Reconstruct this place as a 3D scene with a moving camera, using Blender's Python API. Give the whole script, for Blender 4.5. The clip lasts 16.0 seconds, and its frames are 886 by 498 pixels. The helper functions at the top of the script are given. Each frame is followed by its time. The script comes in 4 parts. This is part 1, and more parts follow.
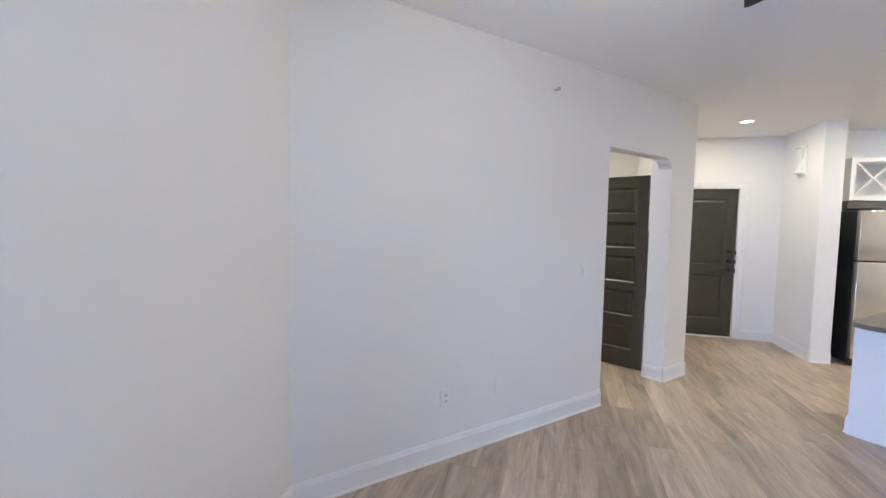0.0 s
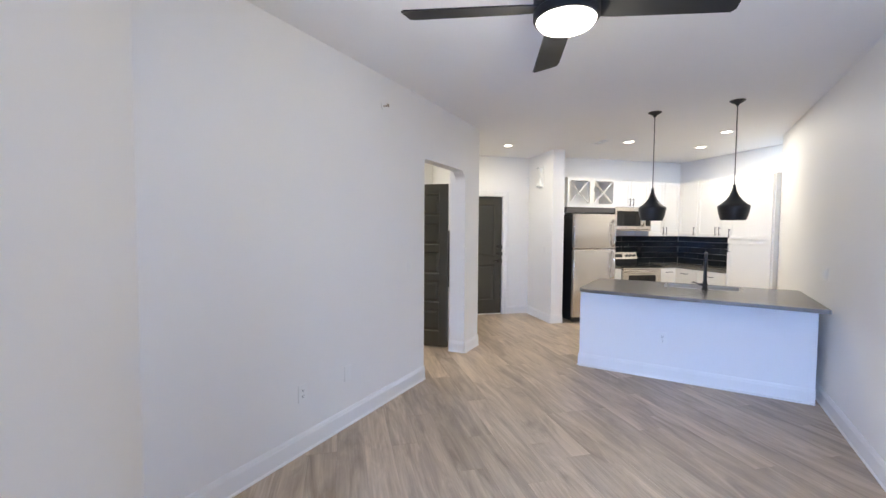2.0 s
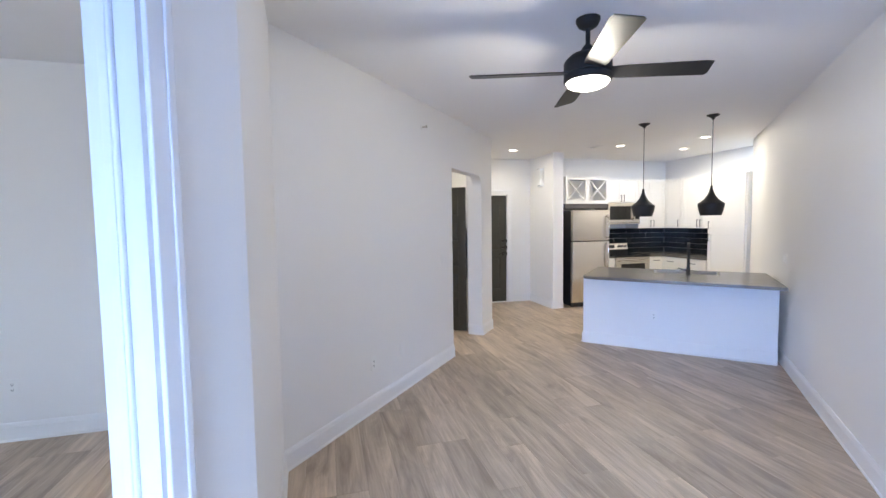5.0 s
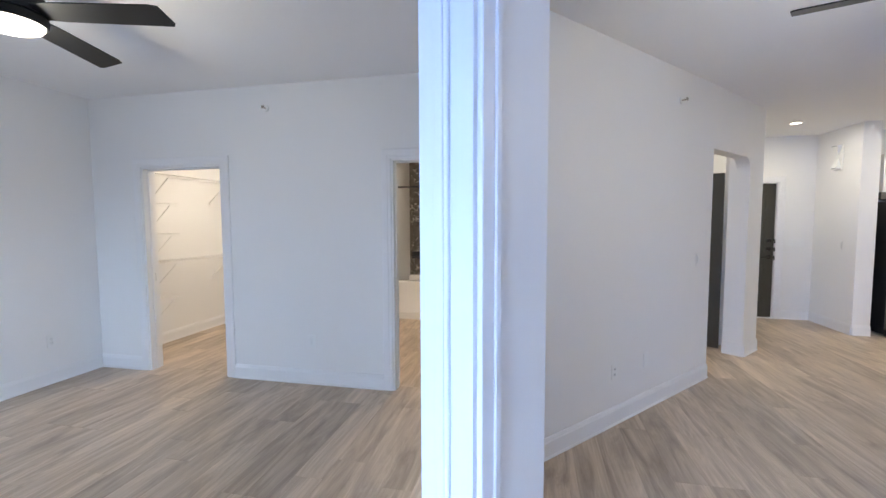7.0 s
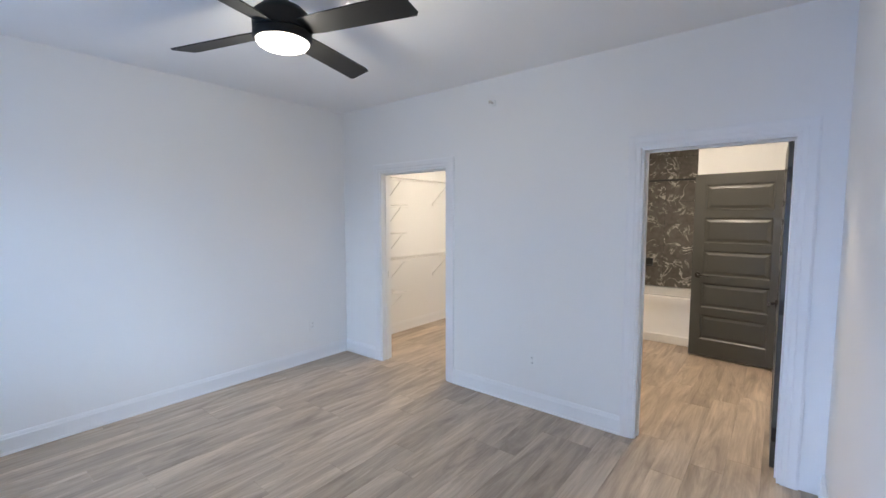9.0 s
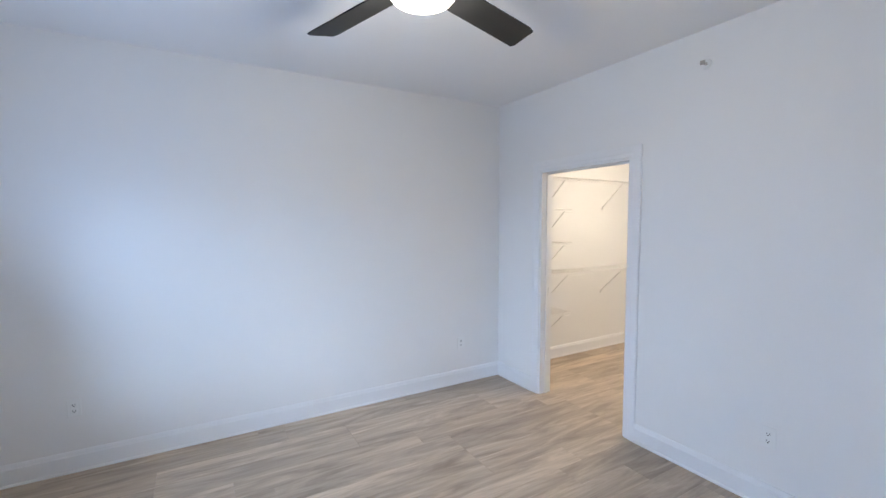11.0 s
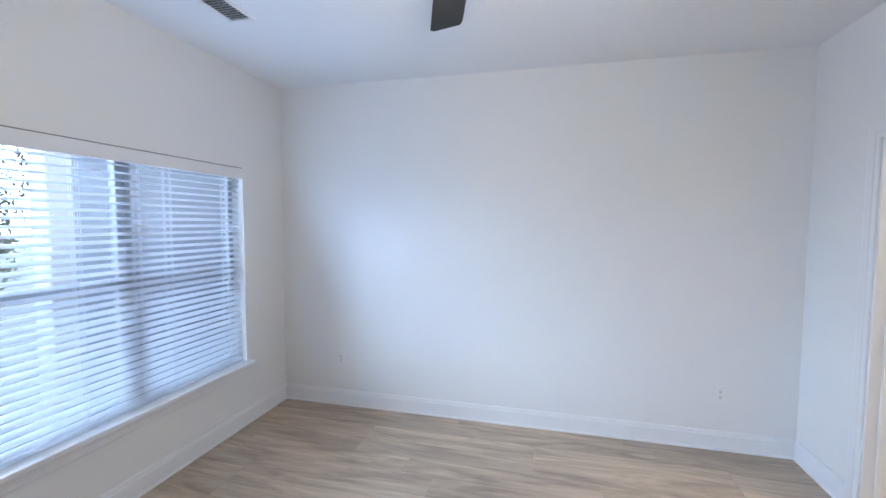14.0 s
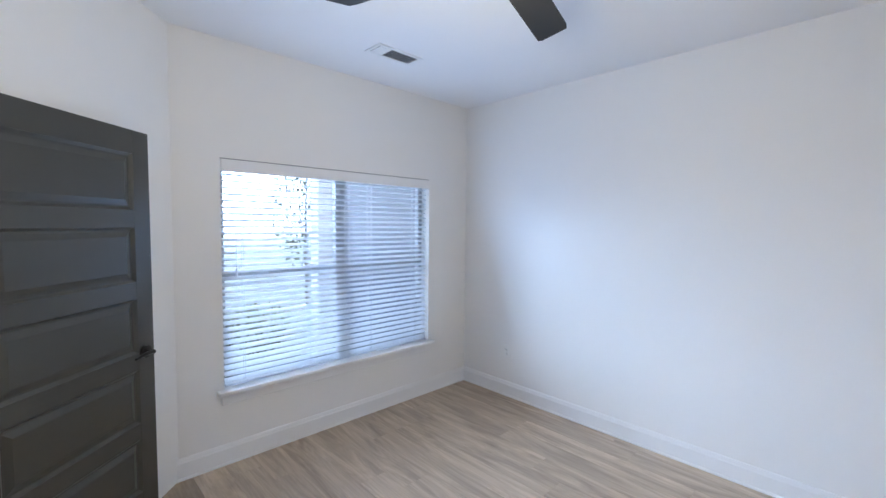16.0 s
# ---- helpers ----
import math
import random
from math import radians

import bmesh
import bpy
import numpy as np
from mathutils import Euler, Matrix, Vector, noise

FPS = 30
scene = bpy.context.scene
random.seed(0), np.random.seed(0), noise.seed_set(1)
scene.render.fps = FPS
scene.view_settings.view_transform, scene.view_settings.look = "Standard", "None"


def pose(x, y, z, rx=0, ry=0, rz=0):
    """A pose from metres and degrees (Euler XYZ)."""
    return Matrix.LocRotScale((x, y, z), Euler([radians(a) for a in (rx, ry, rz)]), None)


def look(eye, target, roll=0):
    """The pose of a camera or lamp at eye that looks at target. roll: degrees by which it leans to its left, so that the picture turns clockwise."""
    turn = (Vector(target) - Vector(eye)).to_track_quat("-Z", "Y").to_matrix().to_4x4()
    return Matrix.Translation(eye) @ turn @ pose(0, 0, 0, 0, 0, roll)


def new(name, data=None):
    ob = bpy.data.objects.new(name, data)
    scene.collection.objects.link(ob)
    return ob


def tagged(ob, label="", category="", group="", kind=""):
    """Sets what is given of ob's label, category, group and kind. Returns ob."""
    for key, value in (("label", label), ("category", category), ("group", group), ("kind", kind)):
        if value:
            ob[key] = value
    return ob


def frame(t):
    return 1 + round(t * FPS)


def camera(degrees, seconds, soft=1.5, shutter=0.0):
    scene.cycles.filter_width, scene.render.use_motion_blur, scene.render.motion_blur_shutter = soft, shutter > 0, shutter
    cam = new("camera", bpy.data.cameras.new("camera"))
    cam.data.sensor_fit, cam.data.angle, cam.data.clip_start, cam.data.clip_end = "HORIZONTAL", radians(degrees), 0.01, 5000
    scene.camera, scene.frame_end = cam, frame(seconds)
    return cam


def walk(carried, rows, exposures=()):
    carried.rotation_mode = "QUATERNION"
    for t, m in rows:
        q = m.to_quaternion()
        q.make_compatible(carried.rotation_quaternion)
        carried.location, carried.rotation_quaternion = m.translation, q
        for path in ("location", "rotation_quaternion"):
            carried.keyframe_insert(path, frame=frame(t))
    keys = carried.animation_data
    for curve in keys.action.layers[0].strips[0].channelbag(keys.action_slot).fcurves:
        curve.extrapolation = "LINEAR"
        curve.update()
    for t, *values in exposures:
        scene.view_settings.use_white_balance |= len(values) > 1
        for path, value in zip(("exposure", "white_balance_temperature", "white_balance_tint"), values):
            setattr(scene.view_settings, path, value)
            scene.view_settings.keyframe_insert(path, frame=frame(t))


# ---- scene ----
cam = camera(92.9, 16.0)
PATH = [
    (0, (1.496, 1.066, 1.521), (0.962, 2.989, 1.395), 1.1),
    (0.5, (1.406, 0.951, 1.502), (1.152, 2.932, 1.386), 0.9),
    (1, (1.295, 0.869, 1.487), (1.308, 2.866, 1.378), 0.7),
    (1.5, (1.195, 0.828, 1.491), (1.464, 2.807, 1.387), 0.6),
    (2, (1.077, 0.749, 1.486), (1.546, 2.691, 1.391), 0.4),
    (2.5, (0.962, 0.659, 1.495), (1.602, 2.551, 1.397), 0.2),
    (3, (0.888, 0.573, 1.481), (1.638, 2.425, 1.386), 0.0),
    (5.5, (0.381, 0.138, 1.561), (0.768, 2.095, 1.426), -0.7),
    (6, (0.28, 0.161, 1.546), (0.479, 2.147, 1.409), -0.4),
    (6.5, (0.231, 0.262, 1.49), (0.141, 2.256, 1.366), -0.3),
    (7, (0.229, 0.402, 1.505), (-0.187, 2.354, 1.372), -0.2),
    (7.5, (0.139, 0.507, 1.549), (-0.511, 2.392, 1.394), 0.0),
    (8, (0.075, 0.581, 1.542), (-0.797, 2.374, 1.383), 0.2),
    (8.5, (-0.07, 0.705, 1.579), (-1.143, 2.385, 1.413), 0.1),
    (9, (-0.206, 0.787, 1.58), (-1.455, 2.341, 1.425), 0.0),
    (9.5, (-0.304, 0.844, 1.586), (-1.696, 2.272, 1.433), 0.2),
    (12, (-0.869, 1.553, 1.59), (-2.775, 2.147, 1.465), -0.0),
    (12.5, (-0.859, 1.733, 1.596), (-2.829, 2.054, 1.462), 0.3),
    (13, (-0.847, 1.901, 1.584), (-2.843, 1.957, 1.463), 0.3),
    (13.5, (-0.854, 2.07, 1.613), (-2.837, 1.842, 1.48), 0.3),
    (14, (-0.882, 2.232, 1.592), (-2.818, 1.746, 1.467), 0.3),
    (14.5, (-0.829, 2.369, 1.59), (-2.679, 1.618, 1.472), 0.2),
    (15, (-0.858, 2.526, 1.587), (-2.577, 1.509, 1.473), 0.2),
    (15.5, (-0.928, 2.693, 1.6), (-2.489, 1.448, 1.481), 0.4),
    (16, (-1.051, 2.872, 1.595), (-2.431, 1.429, 1.476), 0.6),
]
walk(cam, [(t, look(eye, target, roll)) for t, eye, target, roll in PATH], exposures=[(0, 0.15), (5.5, 0.09), (7.5, -0.08), (9.5, -0.05), (12, 0.14), (16, 0.22)])

# ---- world, sun, lights, exposure ----
world = bpy.data.worlds.new("sky")
scene.world = world
world.use_nodes = True
wn = world.node_tree.nodes
wl = world.node_tree.links
sky = wn.new("ShaderNodeTexSky")
sky.sky_type = "NISHITA"
sky.sun_disc = False
sky.sun_elevation = radians(48)
sky.sun_rotation = radians(20)
wl.new(sky.outputs[0], wn["Background"].inputs[0])
wn["Background"].inputs[1].default_value = 0.15
sun = new("sun", bpy.data.lights.new("sun", "SUN"))
sun.data.energy, sun.data.angle, sun.data.color = 1.5, radians(14), (0.92, 0.96, 1.0)
sun.matrix_world = look((7, 19, 22.5), (0, 0, 0))


def area_lamp(name, m, sx, sy, watts, colour, shape="RECTANGLE", spread=180):
    d = bpy.data.lights.new(name, "AREA")
    d.shape, d.size, d.size_y, d.energy, d.color, d.spread = shape, sx, sy, watts, colour, radians(spread)
    ob = new(name, d)
    ob.matrix_world = m
    return ob


R2 = math.sqrt(2)


def uv(u, v, z=0.0):
    """A place in the living room's diagonal grid: u runs north-east, v south-east."""
    return Vector(((u + v) / R2, (u - v) / R2, z))


WARM = (1.0, 0.938, 0.815)
area_lamp("bedroom_window_light", look((-2.77, 0.12, 1.35), (-2.77, 3.12, 2.6)), 1.6, 0.9, 12.5, (0.29, 0.525, 1.0), spread=170)
area_lamp("patio_door_light", look(uv(-1.9, 0.15, 1.15), uv(3, 0.15, 0.55)), 1.9, 2.2, 72, (0.25, 0.44, 1.0), spread=125)
FAN_LIVING, FAN_BEDROOM = (2.012, 2.415), (-2.155, 1.96)
for (fx, fy), watts in ((FAN_LIVING, 21), (FAN_BEDROOM, 20)):
    bulb = new("fan_bulb_light", bpy.data.lights.new("fan_bulb_light", "POINT"))
    bulb.data.energy, bulb.data.shadow_soft_size, bulb.data.color = watts, 0.07, WARM
    bulb.location = (fx, fy, 2.26)
DOWNLIGHTS = ((3.505, 6.71), (5.055, 6.01), (6.327, 6.05), (5.822, 5.15))
for dx, dy in DOWNLIGHTS:
    area_lamp("downlight_beam", look((dx, dy, 2.722), (dx, dy, 0)), 0.12, 0.12, 14, WARM, "DISK", 180)
area_lamp("bathroom_light", look((-0.9, 5.0, 2.70), (-0.9, 5.0, 0)), 0.3, 0.3, 37, (1.0, 0.86, 0.70), "DISK")
area_lamp("closet_light", look((-3.1, 5.2, 2.70), (-3.1, 5.2, 0)), 0.3, 0.3, 32, (1.0, 0.87, 0.72), "DISK")
area_lamp("hall_light", look((1.2, 6.1, 2.70), (1.2, 6.1, 0)), 0.25, 0.25, 24, WARM, "DISK")

# ---- materials ----


def material(name, colour, rough=0.5, metal=0.0, grain=0.0, scale=20.0, bump=0.0, blotch=0.0, emit=0.0, spec=0.5):
    m = bpy.data.materials.new(name)
    m.use_nodes = True
    n, l = m.node_tree.nodes, m.node_tree.links
    b = n["Principled BSDF"]
    b.inputs["Base Color"].default_value = (*colour, 1)
    b.inputs["Roughness"].default_value = rough
    b.inputs["Metallic"].default_value = metal
    b.inputs["Specular IOR Level"].default_value = spec
    if emit:
        b.inputs["Emission Color"].default_value = (*colour, 1)
        b.inputs["Emission Strength"].default_value = emit
    if grain or blotch or bump:
        co = n.new("ShaderNodeTexCoord")
        fine = n.new("ShaderNodeTexNoise")
        fine.inputs["Scale"].default_value = scale
        fine.inputs["Detail"].default_value = 4
        l.new(co.outputs["Object"], fine.inputs["Vector"])
        wide = n.new("ShaderNodeTexNoise")
        wide.inputs["Scale"].default_value = 1.3
        l.new(co.outputs["Object"], wide.inputs["Vector"])
        mix = n.new("ShaderNodeMix")
        mix.data_type = "RGBA"
        mix.blend_type = "MULTIPLY"
        mix.inputs[0].default_value = 1.0
        mix.inputs[6].default_value = (*colour, 1)
        add = n.new("ShaderNodeMath")
        add.operation = "MULTIPLY_ADD"
        l.new(fine.outputs[0], add.inputs[0])
        add.inputs[1].default_value = grain * 2
        add.inputs[2].default_value = 1 - grain - blotch
        add2 = n.new("ShaderNodeMath")
        add2.operation = "MULTIPLY_ADD"
        l.new(wide.outputs[0], add2.inputs[0])
        add2.inputs[1].default_value = blotch * 2
        l.new(add.outputs[0], add2.inputs[2])
        l.new(add2.outputs[0], mix.inputs[7])
        l.new(mix.outputs[2], b.inputs["Base Color"])
        if bump:
            bu = n.new("ShaderNodeBump")
            bu.inputs["Strength"].default_value = bump
            bu.inputs["Distance"].default_value = 0.002
            l.new(fine.outputs[0], bu.inputs["Height"])
            l.new(bu.outputs[0], b.inputs["Normal"])
    return m


WALL = material("wall_paint", (0.82, 0.81, 0.79), 0.55, grain=0.01, scale=140, bump=0.12, blotch=0.015)
CEIL = material("ceiling_paint", (0.87, 0.86, 0.845), 0.8, grain=0.01, scale=90, bump=0.15, blotch=0.015)
TRIM = material("trim_paint", (0.82, 0.815, 0.81), 0.42, grain=0.008, scale=60, bump=0.04, blotch=0.01, spec=0.3)
DARK = material("dark_door_paint", (0.054, 0.052, 0.043), 0.31, grain=0.04, scale=80, bump=0.05, blotch=0.03)
BLACK = material("matt_black_metal", (0.013, 0.013, 0.014), 0.42, grain=0.1, scale=60, blotch=0.05)
BLADE = material("fan_blade_black", (0.022, 0.022, 0.022), 0.45, grain=0.08, scale=40, blotch=0.05, spec=0.2)
STEEL = material("stainless_steel", (0.66, 0.615, 0.56), 0.27, 1.0, grain=0.03, scale=90, blotch=0.03)
STEEL.node_tree.nodes["Principled BSDF"].inputs["Anisotropic"].default_value = 0.75
CABINET = material("cabinet_paint", (0.82, 0.80, 0.76), 0.35, grain=0.01, scale=50, blotch=0.01)
APPLIANCE = material("appliance_black", (0.014, 0.014, 0.015), 0.3, grain=0.05, scale=80, blotch=0.05)
GLASSTOP = material("black_glass", (0.008, 0.008, 0.009), 0.06)
PORCELAIN = material("tub_acrylic", (0.84, 0.82, 0.79), 0.15, blotch=0.01)
PLASTIC = material("white_plastic", (0.82, 0.82, 0.80), 0.35, blotch=0.01)
BLIND = material("blind_white", (0.85, 0.86, 0.87), 0.4, blotch=0.02)
WIRE = material("white_wire", (0.80, 0.79, 0.76), 0.35, blotch=0.01)
GLOW = material("lamp_glass", (1.0, 0.93, 0.82), 0.3, emit=7.0)
GLOWDOWN = material("downlight_lens", (1.0, 0.90, 0.76), 0.3, emit=9.0)
BRONZE = material("oiled_bronze", (0.03, 0.026, 0.022), 0.3, 0.7, grain=0.1, scale=90)
HOLE = material("socket_dark", (0.02, 0.02, 0.02), 0.5)


def plank_material(name):
    m = bpy.data.materials.new(name)
    m.use_nodes = True
    n, l = m.node_tree.nodes, m.node_tree.links
    b = n["Principled BSDF"]
    geo = n.new("ShaderNodeNewGeometry")
    info = n.new("ShaderNodeObjectInfo")
    off = n.new("ShaderNodeVectorMath")
    off.operation = "MULTIPLY_ADD"
    l.new(info.outputs["Random"], off.inputs[0])
    off.inputs[1].default_value = (7.0, 31.0, 5.0)
    l.new(geo.outputs["Position"], off.inputs[2])
    mp = n.new("ShaderNodeMapping")
    mp.inputs["Scale"].default_value = (5.0, 0.7, 1.0)
    l.new(off.outputs[0], mp.inputs["Vector"])
    grain = n.new("ShaderNodeTexNoise")
    grain.inputs["Scale"].default_value = 1.6
    grain.inputs["Detail"].default_value = 7
    grain.inputs["Roughness"].default_value = 0.62
    grain.inputs["Distortion"].default_value = 1.3
    l.new(mp.outputs[0], grain.inputs["Vector"])
    mp2 = n.new("ShaderNodeMapping")
    mp2.inputs["Scale"].default_value = (60.0, 2.2, 1.0)
    l.new(off.outputs[0], mp2.inputs["Vector"])
    pores = n.new("ShaderNodeTexNoise")
    pores.inputs["Scale"].default_value = 1.5
    pores.inputs["Detail"].default_value = 5
    l.new(mp2.outputs[0], pores.inputs["Vector"])
    ramp = n.new("ShaderNodeValToRGB")
    e = ramp.color_ramp.elements
    e[0].position, e[0].color = 0.24, (0.235, 0.178, 0.128, 1)
    e[1].position, e[1].color = 0.76, (0.66, 0.535, 0.41, 1)
    mid = e.new(0.5)
    mid.color = (0.46, 0.362, 0.27, 1)
    l.new(grain.outputs[0], ramp.inputs[0])
    tone = n.new("ShaderNodeMapRange")
    tone.inputs["To Min"].default_value = 0.85
    tone.inputs["To Max"].default_value = 1.15
    l.new(info.outputs["Random"], tone.inputs["Value"])
    fine = n.new("ShaderNodeMapRange")
    fine.inputs["From Min"].default_value = 0.3
    fine.inputs["From Max"].default_value = 0.7
    fine.inputs["To Min"].default_value = 0.87
    fine.inputs["To Max"].default_value = 1.07
    l.new(pores.outputs[0], fine.inputs["Value"])
    mul = n.new("ShaderNodeMath")
    mul.operation = "MULTIPLY"
    l.new(tone.outputs[0], mul.inputs[0])
    l.new(fine.outputs[0], mul.inputs[1])
    mix = n.new("ShaderNodeVectorMath")
    mix.operation = "SCALE"
    l.new(ramp.outputs[0], mix.inputs[0])
    l.new(mul.outputs[0], mix.inputs["Scale"])
    l.new(mix.outputs[0], b.inputs["Base Color"])
    rr = n.new("ShaderNodeMapRange")
    rr.inputs["To Min"].default_value = 0.34
    rr.inputs["To Max"].default_value = 0.5
    l.new(grain.outputs[0], rr.inputs["Value"])
    l.new(rr.outputs[0], b.inputs["Roughness"])
    bu = n.new("ShaderNodeBump")
    bu.inputs["Strength"].default_value = 0.12
    bu.inputs["Distance"].default_value = 0.001
    l.new(pores.outputs[0], bu.inputs["Height"])
    l.new(bu.outputs[0], b.inputs["Normal"])
    return m


PLANK = plank_material("grey_brown_oak_plank")


def veined(name, base, vein, scale, rough, width=0.03, mottle=0.25):
    """Stone: a mottled base with thin bright veins along the edges of warped noise."""
    m = bpy.data.materials.new(name)
    m.use_nodes = True
    n, l = m.node_tree.nodes, m.node_tree.links
    b = n["Principled BSDF"]
    b.inputs["Roughness"].default_value = rough
    geo = n.new("ShaderNodeNewGeometry")
    info = n.new("ShaderNodeObjectInfo")
    off = n.new("ShaderNodeVectorMath")
    off.operation = "MULTIPLY_ADD"
    l.new(info.outputs["Random"], off.inputs[0])
    off.inputs[1].default_value = (13.0, 5.0, 29.0)
    l.new(geo.outputs["Position"], off.inputs[2])
    warp = n.new("ShaderNodeTexNoise")
    warp.inputs["Scale"].default_value = scale
    warp.inputs["Detail"].default_value = 5
    warp.inputs["Distortion"].default_value = 1.6
    l.new(off.outputs[0], warp.inputs["Vector"])
    line = n.new("ShaderNodeMath")
    line.operation = "SUBTRACT"
    l.new(warp.outputs[0], line.inputs[0])
    line.inputs[1].default_value = 0.5
    ab = n.new("ShaderNodeMath")
    ab.operation = "ABSOLUTE"
    l.new(line.outputs[0], ab.inputs[0])
    band = n.new("ShaderNodeMapRange")
    band.inputs["From Min"].default_value = 0.0
    band.inputs["From Max"].default_value = width
    band.inputs["To Min"].default_value = 1.0
    band.inputs["To Max"].default_value = 0.0
    l.new(ab.outputs[0], band.inputs["Value"])
    gate = n.new("ShaderNodeTexNoise")
    gate.inputs["Scale"].default_value = scale * 1.7
    l.new(off.outputs[0], gate.inputs["Vector"])
    gr = n.new("ShaderNodeMapRange")
    gr.inputs["From Min"].default_value = 0.42
    gr.inputs["From Max"].default_value = 0.6
    l.new(gate.outputs[0], gr.inputs["Value"])
    mul = n.new("ShaderNodeMath")
    mul.operation = "MULTIPLY"
    l.new(band.outputs[0], mul.inputs[0])
    l.new(gr.outputs[0], mul.inputs[1])
    mo = n.new("ShaderNodeTexNoise")
    mo.inputs["Scale"].default_value = scale * 4
    mo.inputs["Detail"].default_value = 6
    l.new(geo.outputs["Position"], mo.inputs["Vector"])
    mr = n.new("ShaderNodeMapRange")
    mr.inputs["To Min"].default_value = 1 - mottle
    mr.inputs["To Max"].default_value = 1 + mottle
    l.new(mo.outputs[0], mr.inputs["Value"])
    sc = n.new("ShaderNodeVectorMath")
    sc.operation = "SCALE"
    sc.inputs[0].default_value = base
    l.new(mr.outputs[0], sc.inputs["Scale"])
    mix = n.new("ShaderNodeMix")
    mix.data_type = "RGBA"
    l.new(mul.outputs[0], mix.inputs[0])
    l.new(sc.outputs[0], mix.inputs[6])
    mix.inputs[7].default_value = (*vein, 1)
    l.new(mix.outputs[2], b.inputs["Base Color"])
    return m


MARBLE = veined("dark_marble_tile", (0.14, 0.125, 0.105), (0.68, 0.63, 0.56), 4.2, 0.22, 0.03, 0.5)
QUARTZ = veined("grey_quartz", (0.145, 0.131, 0.113), (0.22, 0.205, 0.18), 6.0, 0.25, 0.02, 0.22)
SPLASH = material("black_glazed_tile", (0.022, 0.026, 0.029), 0.13, grain=0.15, scale=9, bump=0.6, blotch=0.1)
GROUT = material("grout", (0.60, 0.58, 0.54), 0.85, grain=0.05, scale=120)


def glass_material():
    m = bpy.data.materials.new("window_glass")
    m.use_nodes = True
    b = m.node_tree.nodes["Principled BSDF"]
    b.inputs["Transmission Weight"].default_value = 1.0
    b.inputs["Roughness"].default_value = 0.0
    b.inputs["IOR"].default_value = 1.02
    return m


GLASS = glass_material()


def let_light_through(m, colour, share):
    """Thin vinyl: part of the light passes."""
    n, l = m.node_tree.nodes, m.node_tree.links
    t = n.new("ShaderNodeBsdfTranslucent")
    t.inputs["Color"].default_value = (*colour, 1)
    mix = n.new("ShaderNodeMixShader")
    mix.inputs[0].default_value = share
    l.new(n["Principled BSDF"].outputs[0], mix.inputs[1])
    l.new(t.outputs[0], mix.inputs[2])
    l.new(mix.outputs[0], n["Material Output"].inputs["Surface"])


let_light_through(BLIND, (0.88, 0.92, 0.97), 0.6)
# White vinyl in shadow: the shade is put into this even grey.
SHADED_VINYL = material("window_vinyl_shaded", (0.42, 0.45, 0.48), 0.4, blotch=0.02)

# ---- helpers ----


def box(bm, x0, x1, y0, y1, z0, z1, bevel=0.0, seg=1):
    r = bmesh.ops.create_cube(bm, size=1.0, matrix=Matrix.Translation(((x0 + x1) / 2, (y0 + y1) / 2, (z0 + z1) / 2)) @ Matrix.Diagonal((x1 - x0, y1 - y0, z1 - z0, 1)))
    if bevel:
        es = list({e for v in r["verts"] for e in v.link_edges})
        bmesh.ops.bevel(bm, geom=es, offset=bevel, segments=seg, profile=0.5, affect="EDGES")
    return bm


def boxes(*dims, bevel=0.0):
    bm = bmesh.new()
    for d in dims:
        box(bm, *d, bevel=bevel)
    return bm


def rod(bm, a, b, r, n=10, r2=None):
    a, b = Vector(a), Vector(b)
    d = b - a
    m = Matrix.Translation((a + b) / 2) @ d.to_track_quat("Z", "Y").to_matrix().to_4x4()
    bmesh.ops.create_cone(bm, cap_ends=True, segments=n, radius1=r, radius2=r if r2 is None else r2, depth=d.length, matrix=m)
    return bm


def prism(bm, pts, z0, z1):
    lo = [bm.verts.new((p[0], p[1], z0)) for p in pts]
    hi = [bm.verts.new((p[0], p[1], z1)) for p in pts]
    n = len(pts)
    for i in range(n):
        bm.faces.new((lo[i], lo[(i + 1) % n], hi[(i + 1) % n], hi[i]))
    bm.faces.new(lo[::-1])
    bm.faces.new(hi)
    bmesh.ops.recalc_face_normals(bm, faces=bm.faces[:])
    return bm


def spun(bm, profile, n=40, close=True):
    """A turned body from (radius, height) pairs."""
    rings = []
    for r, z in profile:
        if r < 1e-5:
            rings.append([bm.verts.new((0, 0, z))])
        else:
            rings.append([bm.verts.new((r * math.cos(2 * math.pi * i / n), r * math.sin(2 * math.pi * i / n), z)) for i in range(n)])
    for a, b in zip(rings, rings[1:]):
        for i in range(n):
            q = [a[i % len(a)], a[(i + 1) % len(a)], b[(i + 1) % len(b)], b[i % len(b)]]
            q = list(dict.fromkeys(q))
            if len(q) > 2:
                bm.faces.new(q)
    bmesh.ops.recalc_face_normals(bm, faces=bm.faces[:])
    return bm


def part(name, bm, mat, parent=None, label="", m=None, smooth=False):
    me = bpy.data.meshes.new(name)
    bm.to_mesh(me)
    bm.free()
    me.materials.append(mat)
    if smooth:
        me.polygons.foreach_set("use_smooth", [True] * len(me.polygons))
        me.set_sharp_from_angle(angle=radians(38))
    ob = new(name, me)
    if parent is not None:
        ob.parent = parent
    if m is not None:
        ob.matrix_local = m
    if label:
        ob["label"] = label
    return ob


def thing(name, label, category, m=None, group="", kind=""):
    ob = new(name)
    ob.empty_display_size = 0.1
    if m is not None:
        ob.matrix_world = m
    return tagged(ob, label, category, group, kind)


def setting(name, bm, mat, label):
    return tagged(part(name, bm, mat), label, name.split("_")[0], "", "structure")


